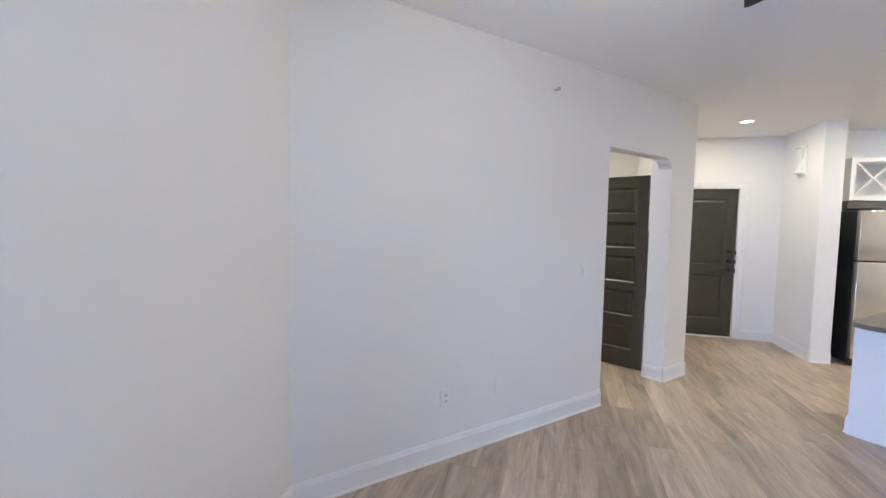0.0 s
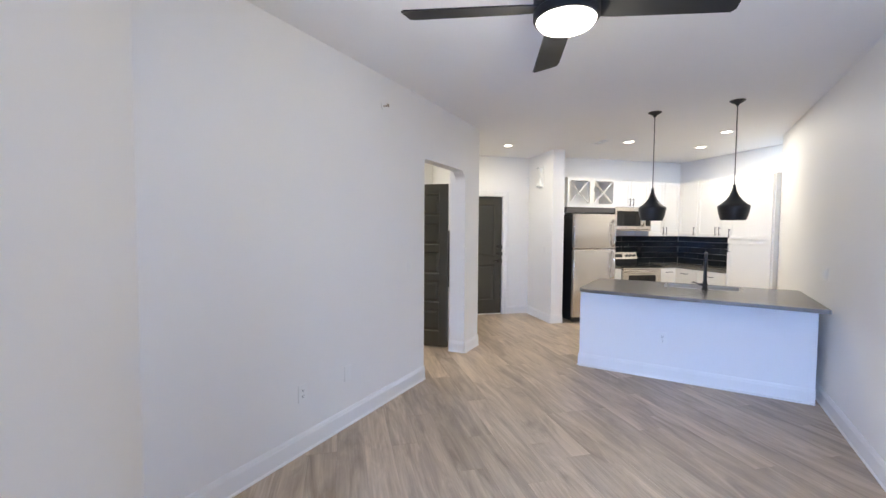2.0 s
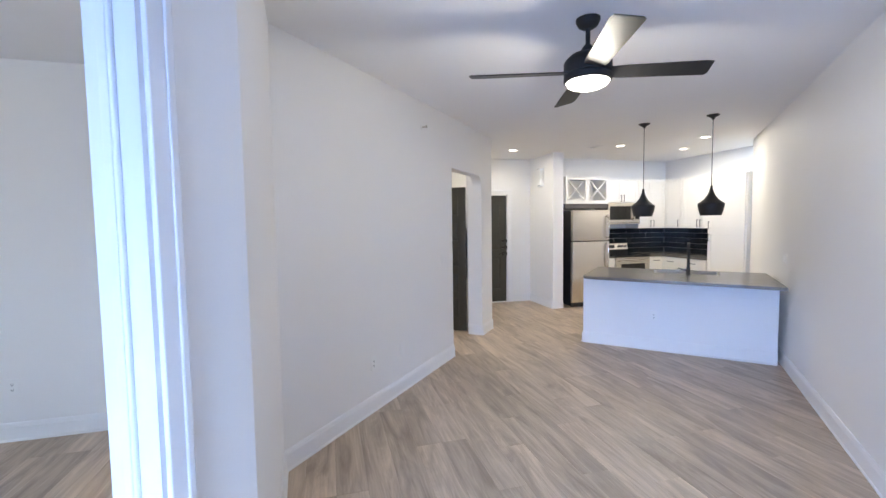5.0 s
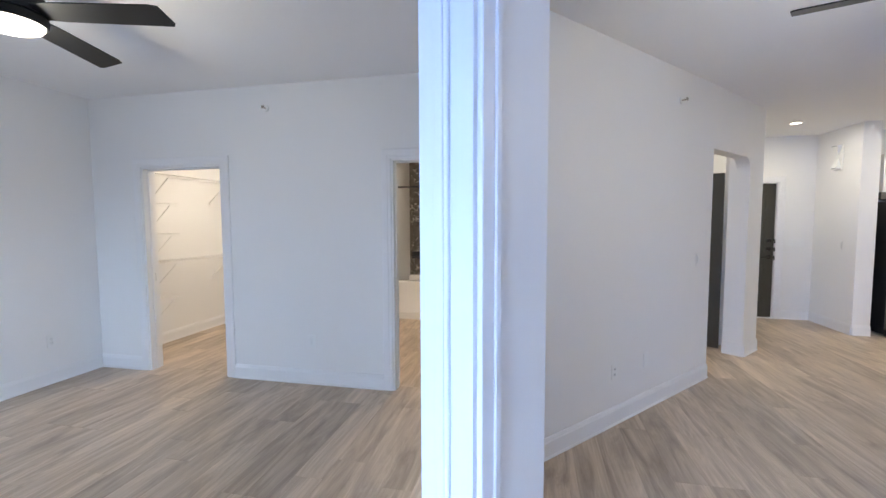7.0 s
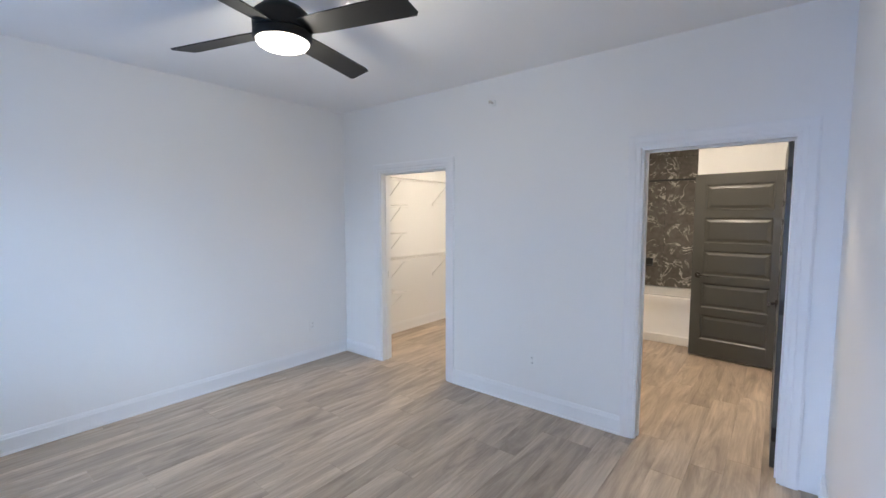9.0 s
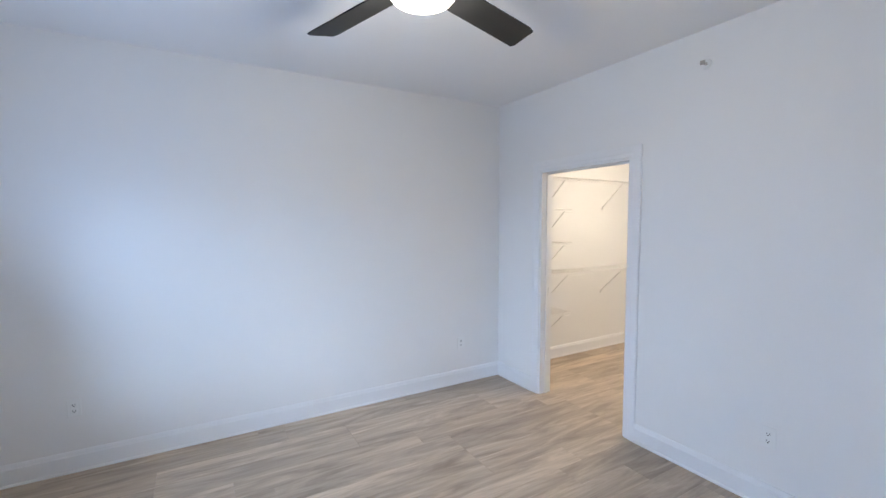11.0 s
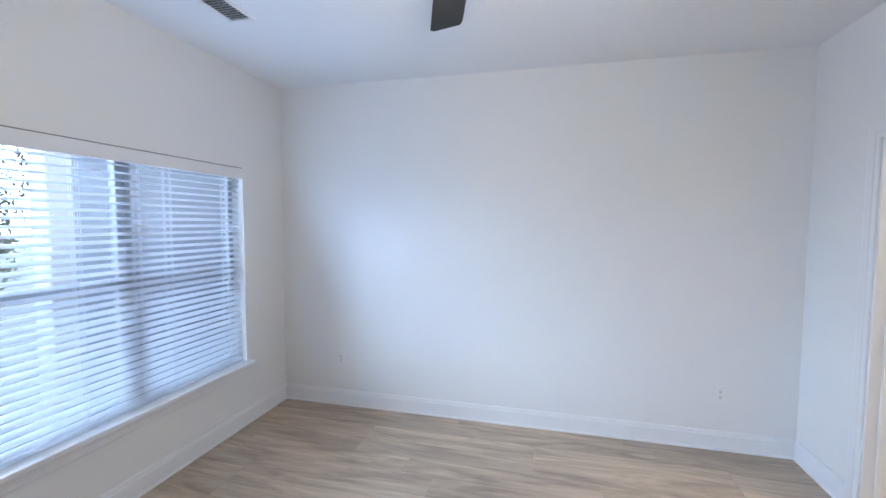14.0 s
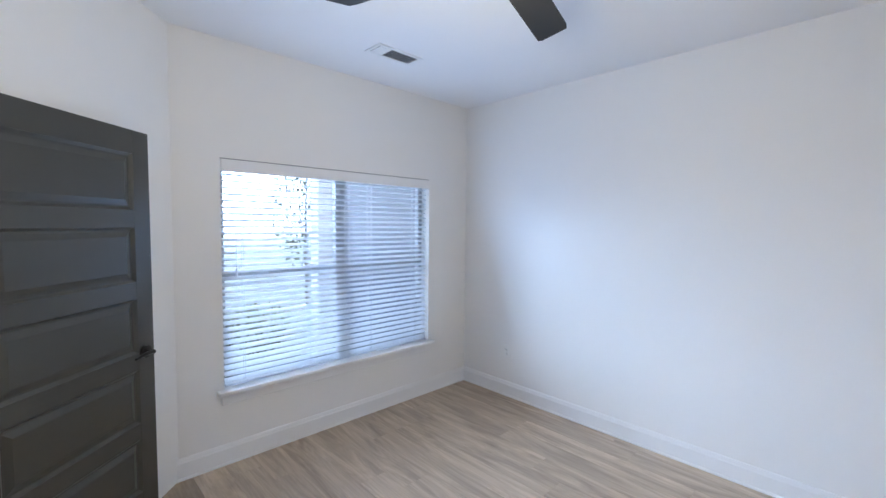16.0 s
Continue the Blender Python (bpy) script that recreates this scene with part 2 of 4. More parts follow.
def along(p, q):
    """A frame at p whose x runs to q, with z up and y to the left."""
    d = Vector((q[0] - p[0], q[1] - p[1], 0))
    return Matrix.Translation((p[0], p[1], 0)) @ Matrix.Rotation(math.atan2(d.y, d.x), 4, "Z"), d.length


H = 2.74
BOARD = 0.135


def baseboard(p, q, name="baseboard"):
    """A baseboard on the left-hand side of the line p to q, with its back on the line."""
    m, ln = along(p, q)
    bm = bmesh.new()
    prof = [(0.0, 0.0), (0.022, 0.0), (0.022, 0.010), (0.015, 0.016), (0.015, 0.105), (0.011, 0.115), (0.011, 0.121), (0.006, BOARD), (0.0, BOARD)]
    a = [bm.verts.new((0, y, z)) for y, z in prof]
    b = [bm.verts.new((ln, y, z)) for y, z in prof]
    for i in range(len(prof)):
        bm.faces.new((a[i], a[(i + 1) % len(prof)], b[(i + 1) % len(prof)], b[i]))
    bm.faces.new(a)
    bm.faces.new(b[::-1])
    bmesh.ops.recalc_face_normals(bm, faces=bm.faces[:])
    ob = part(name, bm, TRIM)
    ob.matrix_world = m
    return tagged(ob, "white painted moulded baseboard along the wall", "baseboard", "", "structure")


# ---- walls ----
FACE_S, FACE_N, FACE_W, FACE_E = -0.05, 3.89, -4.16, 0.05
VB, VL, DTOP = -1.10, -0.95, 2.06   # the diagonal wall beside the bedroom doorway: its two faces; the doorway's height
HINGE, HINGE2 = Vector((-0.835, 0.785)), Vector((-0.75, 0.66))
STRIKE, STRIKE2, CORNER = Vector((0.006, 1.295)), Vector((0.118, 1.235)), Vector((0.264, 1.50))
WX0, WX1, WZ0, WZ1 = -3.66, -1.885, 0.50, 2.0
P0, P1, PF, PE = Vector((0.187, 2.902)), Vector((1.864, 4.79)), Vector((2.50, 5.54)), Vector((2.774, 5.86))

bm = boxes((FACE_W - 0.15, WX0, -0.22, FACE_S, 0, H), (WX1, -1.45, -0.22, FACE_S, 0, H), (WX0, WX1, -0.22, FACE_S, 0, WZ0 - 0.03), (WX0, WX1, -0.22, FACE_S, WZ1, H))
setting("wall_south", bm, WALL, "white painted bedroom wall with a wide window")
setting("wall_west", boxes((FACE_W - 0.15, FACE_W, FACE_S, FACE_N + 0.01, 0, H)), WALL, "plain white painted bedroom wall")
CX0, CX1, BX0, BX1, TOP = -3.56, -2.65, -0.968, -0.145, 2.04
bm = boxes((FACE_W - 0.3, CX0, FACE_N, 4.02, 0, H), (CX1, BX0, FACE_N, 4.02, 0, H), (BX1, 0.205, FACE_N, 4.02, 0, H), (CX0, CX1, FACE_N, 4.02, TOP, H), (BX0, BX1, FACE_N, 4.02, TOP, H))
setting("wall_north", bm, WALL, "white painted bedroom wall with two cased doorways")
setting("wall_east", prism(bmesh.new(), [STRIKE, STRIKE2, CORNER, P0, (0.205, FACE_N), (FACE_E, FACE_N), (FACE_E, 1.37)], 0, H), WALL, "white painted wall between bedroom and living room")
bm = prism(bmesh.new(), [uv(-1.45, VB), uv(-1.45, VL), HINGE2, HINGE], 0, H)
prism(bm, [HINGE, HINGE2, STRIKE2, STRIKE], DTOP, H)
setting("wall_diagonal", bm, WALL, "white painted diagonal wall around the bedroom doorway")


def strip(p, q, thick, z0, z1, bm=None, s0=0.0, s1=None):
    """A wall piece on the left-hand side of the line p to q."""
    d = (Vector(q[:2]) - Vector(p[:2]))
    ln = d.length
    d = d / ln
    n = Vector((-d.y, d.x)) * thick
    a, b = Vector(p[:2]) + d * s0, Vector(p[:2]) + d * (ln if s1 is None else s1)
    return prism(bm or bmesh.new(), [a, b, b + n, a + n], z0, z1)


bm = strip(P0, P1, 0.13, 0, H)
strip(P1, PF, 0.13, 2.165, H, bm)
strip(PF, PE, 0.2, 0, H, bm)
# rounded upper corner of the passage
ARCH = 0.13
m_a, len_a = along(P1, PF)
for x0, sg in ((len_a, -1),):
    cor = [(x0, 2.166), (x0 + sg * ARCH, 2.166)] + [(x0 + sg * ARCH * (1 - math.sin(radians(a))), 2.166 - ARCH * (1 - math.cos(radians(a)))) for a in (15, 30, 45, 60, 75, 90)]
    fr_v = [bm.verts.new(m_a @ Vector((x, 0.0005, z))) for x, z in cor]
    bk_v = [bm.verts.new(m_a @ Vector((x, 0.1295, z))) for x, z in cor]
    for i in range(len(cor)):
        j = (i + 1) % len(cor)
        bm.faces.new((fr_v[i], fr_v[j], bk_v[j], bk_v[i]))
    bm.faces.new(fr_v)
    bm.faces.new(bk_v[::-1])
bmesh.ops.recalc_face_normals(bm, faces=bm.faces[:])
setting("wall_living_west", bm, WALL, "long white living room wall ending in an open passage")
RW0, RW1 = Vector((-0.06, -1.95)), Vector((6.72, 5.14))
setting("wall_living_east", strip(RW1, RW0, 0.15, 0, H), WALL, "plain white living room wall beside the kitchen")
S0, S1 = uv(-1.2, -1.05), uv(-1.2, 1.5)
m_s, len_s = along(S1, S0)
bm = bmesh.new()
for x0, x1, z0, z1 in ((0, 0.42, 0, H), (2.2, len_s, 0, H), (0.42, 2.2, 2.1, H)):
    box(bm, x0, x1, 0, 0.16, z0, z1)
o = setting("wall_living_south", bm, WALL, "white living room wall with a glazed patio door")
o.matrix_world = m_s
setting("wall_entry", boxes((0.1, 2.88, 7.66, 7.8, 0, H), (3.83, 4.6, 7.66, 7.8, 0, H), (2.88, 3.83, 7.66, 7.8, 2.07, H)), WALL, "white entry wall around the dark front door")
setting("wall_nook", boxes((4.30, 4.50, 6.79, 7.66, 0, H)), WALL, "short white wall beside the refrigerator")
setting("wall_kitchen_north", boxes((4.48, 7.4, 7.42, 7.56, 0, H)), WALL, "white kitchen wall behind the cabinets")
setting("wall_kitchen_east", boxes((7.25, 7.4, 4.9, 7.42, 0, H)), WALL, "white kitchen wall with upper cabinets")
setting("wall_hall", boxes((2.44, 2.56, 5.98, 7.66, 0, H)), WALL, "white wall dividing the hall from the entry")
setting("wall_hall_north", boxes((0.1, 2.44, 7.1, 7.22, 0, H)), WALL, "white hall wall behind the open door")
setting("wall_bath_east", boxes((0.02, 0.14, 4.02, 7.5, 0, H)), WALL, "white bathroom wall")
setting("wall_bath_west", boxes((-1.95, -1.83, 4.02, 7.5, 0, H)), WALL, "white wall between closet and bathroom")
setting("wall_bath_north", boxes((-1.95, 0.14, 7.36, 7.5, 0, H)), WALL, "bathroom wall behind the tub tiles")
setting("wall_bath_alcove", boxes((-0.985, 0.02, 6.42, 7.36, 0, H)), WALL, "white bathroom wall beside the tub alcove")
setting("wall_closet_west", boxes((-4.40, -4.245, 4.02, 6.72, 0, H)), WALL, "white closet wall with wire shelving")
setting("wall_closet_north", boxes((-4.55, -1.95, 6.6, 6.72, 0, H)), WALL, "white closet end wall")
OUTLINE = [(-4.4, -0.21), (-1.72, -0.21), (-0.06, -1.98), (6.85, 5.12), (7.4, 5.12), (7.4, 7.8), (-4.5, 7.8)]
setting("ceiling", prism(bmesh.new(), OUTLINE, H, H + 0.15), CEIL, "flat white painted ceiling")

# baseboards, room side on the left of each line
for p, q in (((FACE_W, FACE_N), (FACE_W, FACE_S)), ((FACE_W, FACE_S), (-1.55, FACE_S)), ((CX0 - 0.085, FACE_N), (FACE_W, FACE_N)), ((BX0 - 0.085, FACE_N), (CX1 + 0.085, FACE_N)),
             ((FACE_E, 1.39), (FACE_E, FACE_N)), (HINGE, uv(-1.05, VB)),
             (P1, P0), (P0, CORNER), (CORNER, STRIKE2 + (CORNER - STRIKE2) * 0.17), (PE, PF), (RW0, RW1),
             ((4.30, 6.79), (4.30, 7.66)), ((4.50, 6.79), (4.30, 6.79)), ((4.30, 7.66), (3.91, 7.66)), ((-4.245, 6.6), (-4.245, 4.02)), ((-1.95, 6.6), (-4.245, 6.6)),
             ((-1.95, 4.02), (-1.95, 6.6)), ((0.02, 4.02), (0.02, 6.5)), ((2.44, 7.1), (0.2, 7.1))):
    baseboard(p, q)
nrm = Vector((-(PF - PE).y, (PF - PE).x)).normalized() * -0.2
baseboard(PF, PF + nrm)
baseboard(PE + nrm, PE)

rnd_slat = random.Random(7)
# Also colours the strip that is drawn as shadow over the valance.
GREY = material("duct_and_shade_grey", (0.16, 0.17, 0.18), 0.6, blotch=0.03)

# ---- shared builders ----


def lofted(bm, x0, x1, z0, z1, loops):
    """A panel face toward -y from (inset, y) rectangles; the first and last are closed."""
    rings = []
    for ins, y in loops:
        rings.append([bm.verts.new(c) for c in ((x0 + ins, y, z0 + ins), (x1 - ins, y, z0 + ins), (x1 - ins, y, z1 - ins), (x0 + ins, y, z1 - ins))])
    for a, b in zip(rings, rings[1:]):
        for i in range(4):
            bm.faces.new((a[i], a[(i + 1) % 4], b[(i + 1) % 4], b[i]))
    bm.faces.new(rings[0][::-1])
    bm.faces.new(rings[-1])
    return bm


def lever(parent, x, z, y, sgn, flip, m=None):
    """A dark lever handle on a round rose; sgn: the side on which it stands; flip: the way in which it points."""
    bm = bmesh.new()
    rod(bm, (x, y, z), (x, y + sgn * 0.012, z), 0.032, 20)
    rod(bm, (x, y + sgn * 0.01, z), (x, y + sgn * 0.052, z), 0.011, 12)
    rod(bm, (x, y + sgn * 0.046, z), (x + flip * 0.055, y + sgn * 0.050, z + 0.004), 0.010, 10)
    rod(bm, (x + flip * 0.05, y + sgn * 0.050, z + 0.004), (x + flip * 0.115, y + sgn * 0.046, z - 0.006), 0.009, 10, 0.006)
    return part("door_handle", bm, BRONZE, parent, "dark bronze lever handle", smooth=True)


def panel_door(name, label, m, w, h=2.03, th=0.035, levers=True, hinge_side=1, hinges=False):
    """A five-panel door; hinge at the origin, x to the free edge, faces at y = 0 and y = th."""
    d = thing(name, label, "door", m)
    st, top, bot, gap = 0.105, 0.115, 0.20, 0.085
    ph = (h - top - bot - 4 * gap) / 5
    bm = boxes((0, st, 0, th, 0.008, h), (w - st, w, 0, th, 0.008, h), bevel=0.0015)
    zs = []
    z = bot
    box(bm, st, w - st, 0.0003, th - 0.0003, 0.008, bot)
    for i in range(5):
        zs.append((z, z + ph))
        z += ph
        box(bm, st, w - st, 0.0003, th - 0.0003, z, z + (gap if i < 4 else top))
        z += gap
    part("stile_frame", bm, DARK, d)
    for z0, z1 in zs:
        bm = bmesh.new()
        lofted(bm, st, w - st, z0, z1, [(0, th * 0.5), (0, 0.0015), (0.013, 0.013), (0.022, 0.013), (0.048, 0.004)])
        lofted(bm, st, w - st, z0, z1, [(0, th * 0.5), (0, th - 0.0015), (0.013, th - 0.013), (0.022, th - 0.013), (0.048, th - 0.004)])
        bmesh.ops.recalc_face_normals(bm, faces=bm.faces[:])
        part("door_panel", bm, DARK, d)
    if levers:
        lever(d, w - 0.065, 0.918, 0, -1, -1)
        lever(d, w - 0.065, 0.918, th, 1, -1)
    if hinges:
        for z in (0.22, 1.02, 1.82):
            bm = rod(bmesh.new(), (-0.004, -0.004, z - 0.045), (-0.004, -0.004, z + 0.045), 0.007, 10)
            box(bm, -0.002, 0.001, 0.0, th - 0.004, z - 0.045, z + 0.045)
            part("hinge", bm, BRONZE, d)
    return d


def casing(name, m, w, h, cw=0.085, ct=0.018):
    """Door casing on a wall face: x across the opening, the room on the -y side."""
    prof = [(0.0, 0.0), (0.0, -0.010), (0.008, -0.013), (0.03, -0.013), (0.036, -0.016), (cw - 0.012, -ct), (cw, -ct + 0.004), (cw, 0.0)]
    bm = bmesh.new()
    rows = []
    for o, y in prof:
        rows.append([bm.verts.new(c) for c in ((-o, y, 0), (-o, y, h + o), (w + o, y, h + o), (w + o, y, 0))])
    for a, b in zip(rows, rows[1:]):
        for i in range(3):
            bm.faces.new((a[i], a[i + 1], b[i + 1], b[i]))
    bm.faces.new([r[0] for r in rows])
    bm.faces.new([r[3] for r in rows][::-1])
    bmesh.ops.recalc_face_normals(bm, faces=bm.faces[:])
    ob = part(name, bm, TRIM)
    ob.matrix_world = m
    return tagged(ob, "white painted moulded casing round a doorway", "door casing", "", "structure")


def jamb(m, w, h, depth, stop=0.06):
    """A lining with door stops: x across the opening, y into the wall."""
    bm = boxes((0, 0.016, -0.002, depth, 0, h), (w - 0.016, w, -0.002, depth, 0, h), (0.016, w - 0.016, -0.002, depth, h - 0.016, h))
    for x0, x1 in ((0.016, 0.027), (w - 0.027, w - 0.016)):
        box(bm, x0, x1, stop, stop + 0.035, 0, h - 0.016, bevel=0.004)
    box(bm, 0.027, w - 0.027, stop, stop + 0.035, h - 0.028, h - 0.016)
    ob = part("door_jamb", bm, TRIM)
    ob.matrix_world = m
    return tagged(ob, "white painted door lining with stop", "door jamb", "", "structure")


def outlet(m, label, blank=False, wide=1, kind="outlet", skin=None):
    """A wall plate; x across, the room on the -y side."""
    t = thing("wall_outlet" if kind == "outlet" else "light_switch", label, "outlet" if kind == "outlet" else "switch", m)
    w = 0.036 * wide + (0.0 if wide == 1 else 0.012)
    part("cover_plate", box(bmesh.new(), -w, w, -0.006, 0.0, -0.058, 0.058, 0.003, 2), skin or PLASTIC, t)
    if blank:
        return t
    if kind == "outlet":
        for z in (-0.02, 0.02):
            r = part("receptacle", box(bmesh.new(), -0.017, 0.017, -0.0085, -0.006, z - 0.014, z + 0.014, 0.001), PLASTIC, t)
            part("slot", boxes((-0.008, -0.005, -0.0092, -0.0084, z - 0.004, z + 0.006), (0.005, 0.008, -0.0092, -0.0084, z - 0.004, z + 0.006), (-0.003, 0.003, -0.0092, -0.0084, z - 0.011, z - 0.006)), HOLE, r)
    else:
        for i in range(wide):
            x = (i - (wide - 1) / 2) * 0.046
            part("rocker", box(bmesh.new(), x - 0.016, x + 0.016, -0.011, -0.006, -0.033, 0.033, 0.002), PLASTIC, t)
    return t


def wall_at(p, q, s, z):
    """A pose on the wall line p to q, s metres along, whose -y points to the right of the line."""
    m, _ = along(p, q)
    return m @ Matrix.Translation((s, 0, z))


# ---- doors and doorways ----
casing("casing_closet", Matrix.Translation((CX0, FACE_N, 0)), CX1 - CX0, TOP)
casing("casing_bath", Matrix.Translation((BX0, FACE_N, 0)), BX1 - BX0, TOP)
jamb(Matrix.Translation((CX0, FACE_N, 0)), CX1 - CX0, TOP, 0.132, 0.05)
jamb(Matrix.Translation((BX0, FACE_N, 0)), BX1 - BX0, TOP, 0.132, 0.05)
casing("casing_entry", Matrix.Translation((2.88, 7.66, 0)), 0.95, 2.07)
jamb(Matrix.Translation((2.88, 7.66, 0)), 0.95, 2.07, 0.14, 0.1)
# the bedroom doorway: lining with its stop on the latch side, and a narrow casing on the living room side
dm, dl = along(STRIKE, STRIKE2)
ob = part("door_jamb", boxes((-0.012, dl + 0.004, -0.014, 0.006, 0, DTOP)), TRIM)
box_bm = bmesh.new()
for x0, x1, y0 in ((0.036, 0.074, -0.026), (0.044, 0.066, -0.030)):
    box(box_bm, x0, x1, y0, -0.0138, 0, DTOP - 0.01, 0.003, 2)
ob.matrix_world = dm
tagged(ob, "white painted door lining", "door jamb", "", "structure")
stop = part("door_stop", box_bm, TRIM)
stop.matrix_world = dm
tagged(stop, "white painted moulded door stop", "door stop", "", "structure")
em, el = along(STRIKE2, CORNER)
trim = part("casing_bedroom_door", box(box(bmesh.new(), 0.0, 0.062, -0.016, 0.004, 0, DTOP + 0.07, 0.004, 2), 0.044, 0.066, -0.021, 0.002, 0, DTOP + 0.07, 0.004, 2), TRIM)
trim.matrix_world = em
tagged(trim, "white painted casing beside the bedroom doorway", "door casing", "", "structure")
hm, hl = along(HINGE2, STRIKE2)
head = part("casing_bedroom_head", boxes((-0.06, hl, -0.016, 0.002, DTOP, DTOP + 0.07), bevel=0.003), TRIM)
head.matrix_world = hm
tagged(head, "white painted casing above the bedroom doorway", "door casing", "", "structure")
hj = part("door_jamb", prism(bmesh.new(), [HINGE, HINGE2, STRIKE2, STRIKE], DTOP - 0.016, DTOP - 0.002), TRIM)
tagged(hj, "white painted door lining overhead", "door jamb", "", "structure")
plate = thing("strike_plate", "small dark bronze strike plate in the door lining", "strike plate", dm @ Matrix.Translation((0.004, -0.0142, 0.785)))
part("plate", box(bmesh.new(), -0.012, 0.012, -0.002, 0.0, -0.03, 0.03), BRONZE, plate)

ang = math.degrees(math.atan2(0.235 - 0.822, -1.465 + 0.843))
panel_door("bedroom_door", "dark charcoal five-panel bedroom door standing wide open", pose(-0.843, 0.822, 0.008, 0, 0, ang), 0.856, hinges=True)
panel_door("bathroom_door", "dark charcoal bathroom door standing open edge-on", pose(-0.162, 4.035, 0.008, 0, 0, 90.8), 0.80, hinges=True)
panel_door("bathroom_hall_door", "dark charcoal five-panel door swung open in front of the tub", pose(-0.165, 6.20, 0.008, 0, 0, 175.6), 0.81)
panel_door("hall_door", "dark charcoal five-panel hall door standing open", pose(2.365, 5.80, 0.008, 0, 0, 151.5), 0.81, levers=False)
cab = thing("breaker_panel", "narrow grey metal panel on the hall wall", "electrical panel", pose(2.44, 6.105, 1.1, 0, 0, -90))
part("panel_door", box(bmesh.new(), -0.12, 0.12, -0.05, 0.0, -0.365, 0.365, 0.003), DARK, cab)

# the front door
fd = thing("entry_door", "dark charcoal two-panel front door, closed", "door", pose(2.898, 7.70, 0.008))
W, HH = 0.914, 2.042
bm = boxes((0, 0.12, 0, 0.044, 0, HH), (W - 0.12, W, 0, 0.044, 0, HH), bevel=0.0015)
for z0, z1 in ((0, 0.24), (0.86, 1.0), (HH - 0.13, HH)):
    box(bm, 0.12, W - 0.12, 0.0003, 0.0437, z0, z1)
part("stile_frame", bm, DARK, fd)
for z0, z1 in ((0.24, 0.86), (1.0, HH - 0.13)):
    bm = lofted(bmesh.new(), 0.12, W - 0.12, z0, z1, [(0, 0.04), (0, 0.0015), (0.014, 0.012), (0.028, 0.012), (0.05, 0.004)])
    part("door_panel", bm, DARK, fd)
for z in (1.18, 1.055):
    bm = rod(bmesh.new(), (W - 0.07, 0, z), (W - 0.07, -0.028, z), 0.030, 20, 0.026)
    box(bm, W - 0.075, W - 0.065, -0.045, -0.026, z - 0.012, z + 0.012, 0.003)
    part("deadbolt", bm, BRONZE, fd, "dark bronze deadbolt", smooth=True)
lever(fd, W - 0.07, 0.93, 0, -1, -1)
part("peephole", rod(bmesh.new(), (W / 2, 0.004, 1.5), (W / 2, -0.004, 1.5), 0.009, 14), BRONZE, fd)
for z in (0.93, 1.055, 1.18):
    sp = thing("strike_plate", "dark bronze strike plate on the entry door lining", "strike plate", pose(3.812, 7.672, z), "entry strike plates")
    part("plate", box(bmesh.new(), -0.002, 0.003, -0.012, 0.022, -0.03, 0.03), BRONZE, sp)
sill = thing("threshold", "pale metal threshold under the front door", "threshold", pose(2.88, 7.64, 0))
part("strip", box(bmesh.new(), 0.016, 0.934, 0.0, 0.1, 0.0005, 0.012, 0.003), PLASTIC, sill)
ks = thing("strike_plate", "small dark strike plate in the closet door lining", "strike plate", pose(CX0 + 0.0165, FACE_N + 0.075, 0.945))
part("plate", box(bmesh.new(), 0.0, 0.003, -0.018, 0.016, -0.036, 0.036), BLACK, ks)

# ---- bedroom window ----
win = thing("window_1", "white vinyl double window behind open blinds, shade painted into its frames", "window", kind="structure")
midx = -2.80
for x0, x1 in ((WX0, midx), (midx, WX1)):
    fr = part("window_frame", boxes((x0, x0 + 0.045, -0.205, -0.15, WZ0, WZ1), (x1 - 0.045, x1, -0.205, -0.15, WZ0, WZ1), (x0 + 0.045, x1 - 0.045, -0.205, -0.15, WZ0, WZ0 + 0.05), (x0 + 0.045, x1 - 0.045, -0.205, -0.15, WZ1 - 0.045, WZ1), bevel=0.003), SHADED_VINYL, win)
    part("meeting_rail", box(bmesh.new(), x0 + 0.045, x1 - 0.045, -0.20, -0.155, 1.205, 1.255, 0.003), SHADED_VINYL, win)
    for z0, z1 in ((WZ0 + 0.05, 1.205), (1.255, WZ1 - 0.045)):
        g = part("pane", boxes((x0 + 0.04, x1 - 0.04, -0.182, -0.178, z0 - 0.004, z1 + 0.004)), GLASS, win)
        g.visible_shadow = False
part("window_sill", box(bmesh.new(), WX0 - 0.045, WX1 + 0.045, -0.15, FACE_S + 0.055, WZ0 - 0.03, WZ0, 0.006, 2), TRIM, win)
part("apron", box(bmesh.new(), WX0 - 0.02, WX1 + 0.02, FACE_S, FACE_S + 0.016, WZ0 - 0.10, WZ0 - 0.03, 0.004), TRIM, win)

bl = thing("window_blind", "white two-inch slat blind hanging lowered with slats open", "blind")
part("valance", box(bmesh.new(), WX0 + 0.004, WX1 - 0.004, -0.062, -0.044, WZ1 - 0.085, WZ1 - 0.006, 0.003), TRIM, bl)
# Grey strip stands in for the reveal's shadow over the valance.
part("top_gap_shade", boxes((WX0 + 0.003, WX1 - 0.003, -0.06, FACE_S + 0.0015, WZ1 - 0.0055, WZ1 - 0.0008)), GREY, bl, "thin grey strip painted as the shadow above the valance")
part("head_rail", box(bmesh.new(), WX0 + 0.008, WX1 - 0.008, -0.125, -0.066, WZ1 - 0.055, WZ1 - 0.004), BLIND, bl)
slat = bmesh.new()
for i in range(5):
    y = -0.025 + 0.0125 * i
    z = -0.0035 * ((y / 0.025) ** 2)
    for x in (WX0 + 0.012, WX1 - 0.012):
        slat.verts.new((x, y, z + 0.0013))
        slat.verts.new((x, y, z - 0.0013))
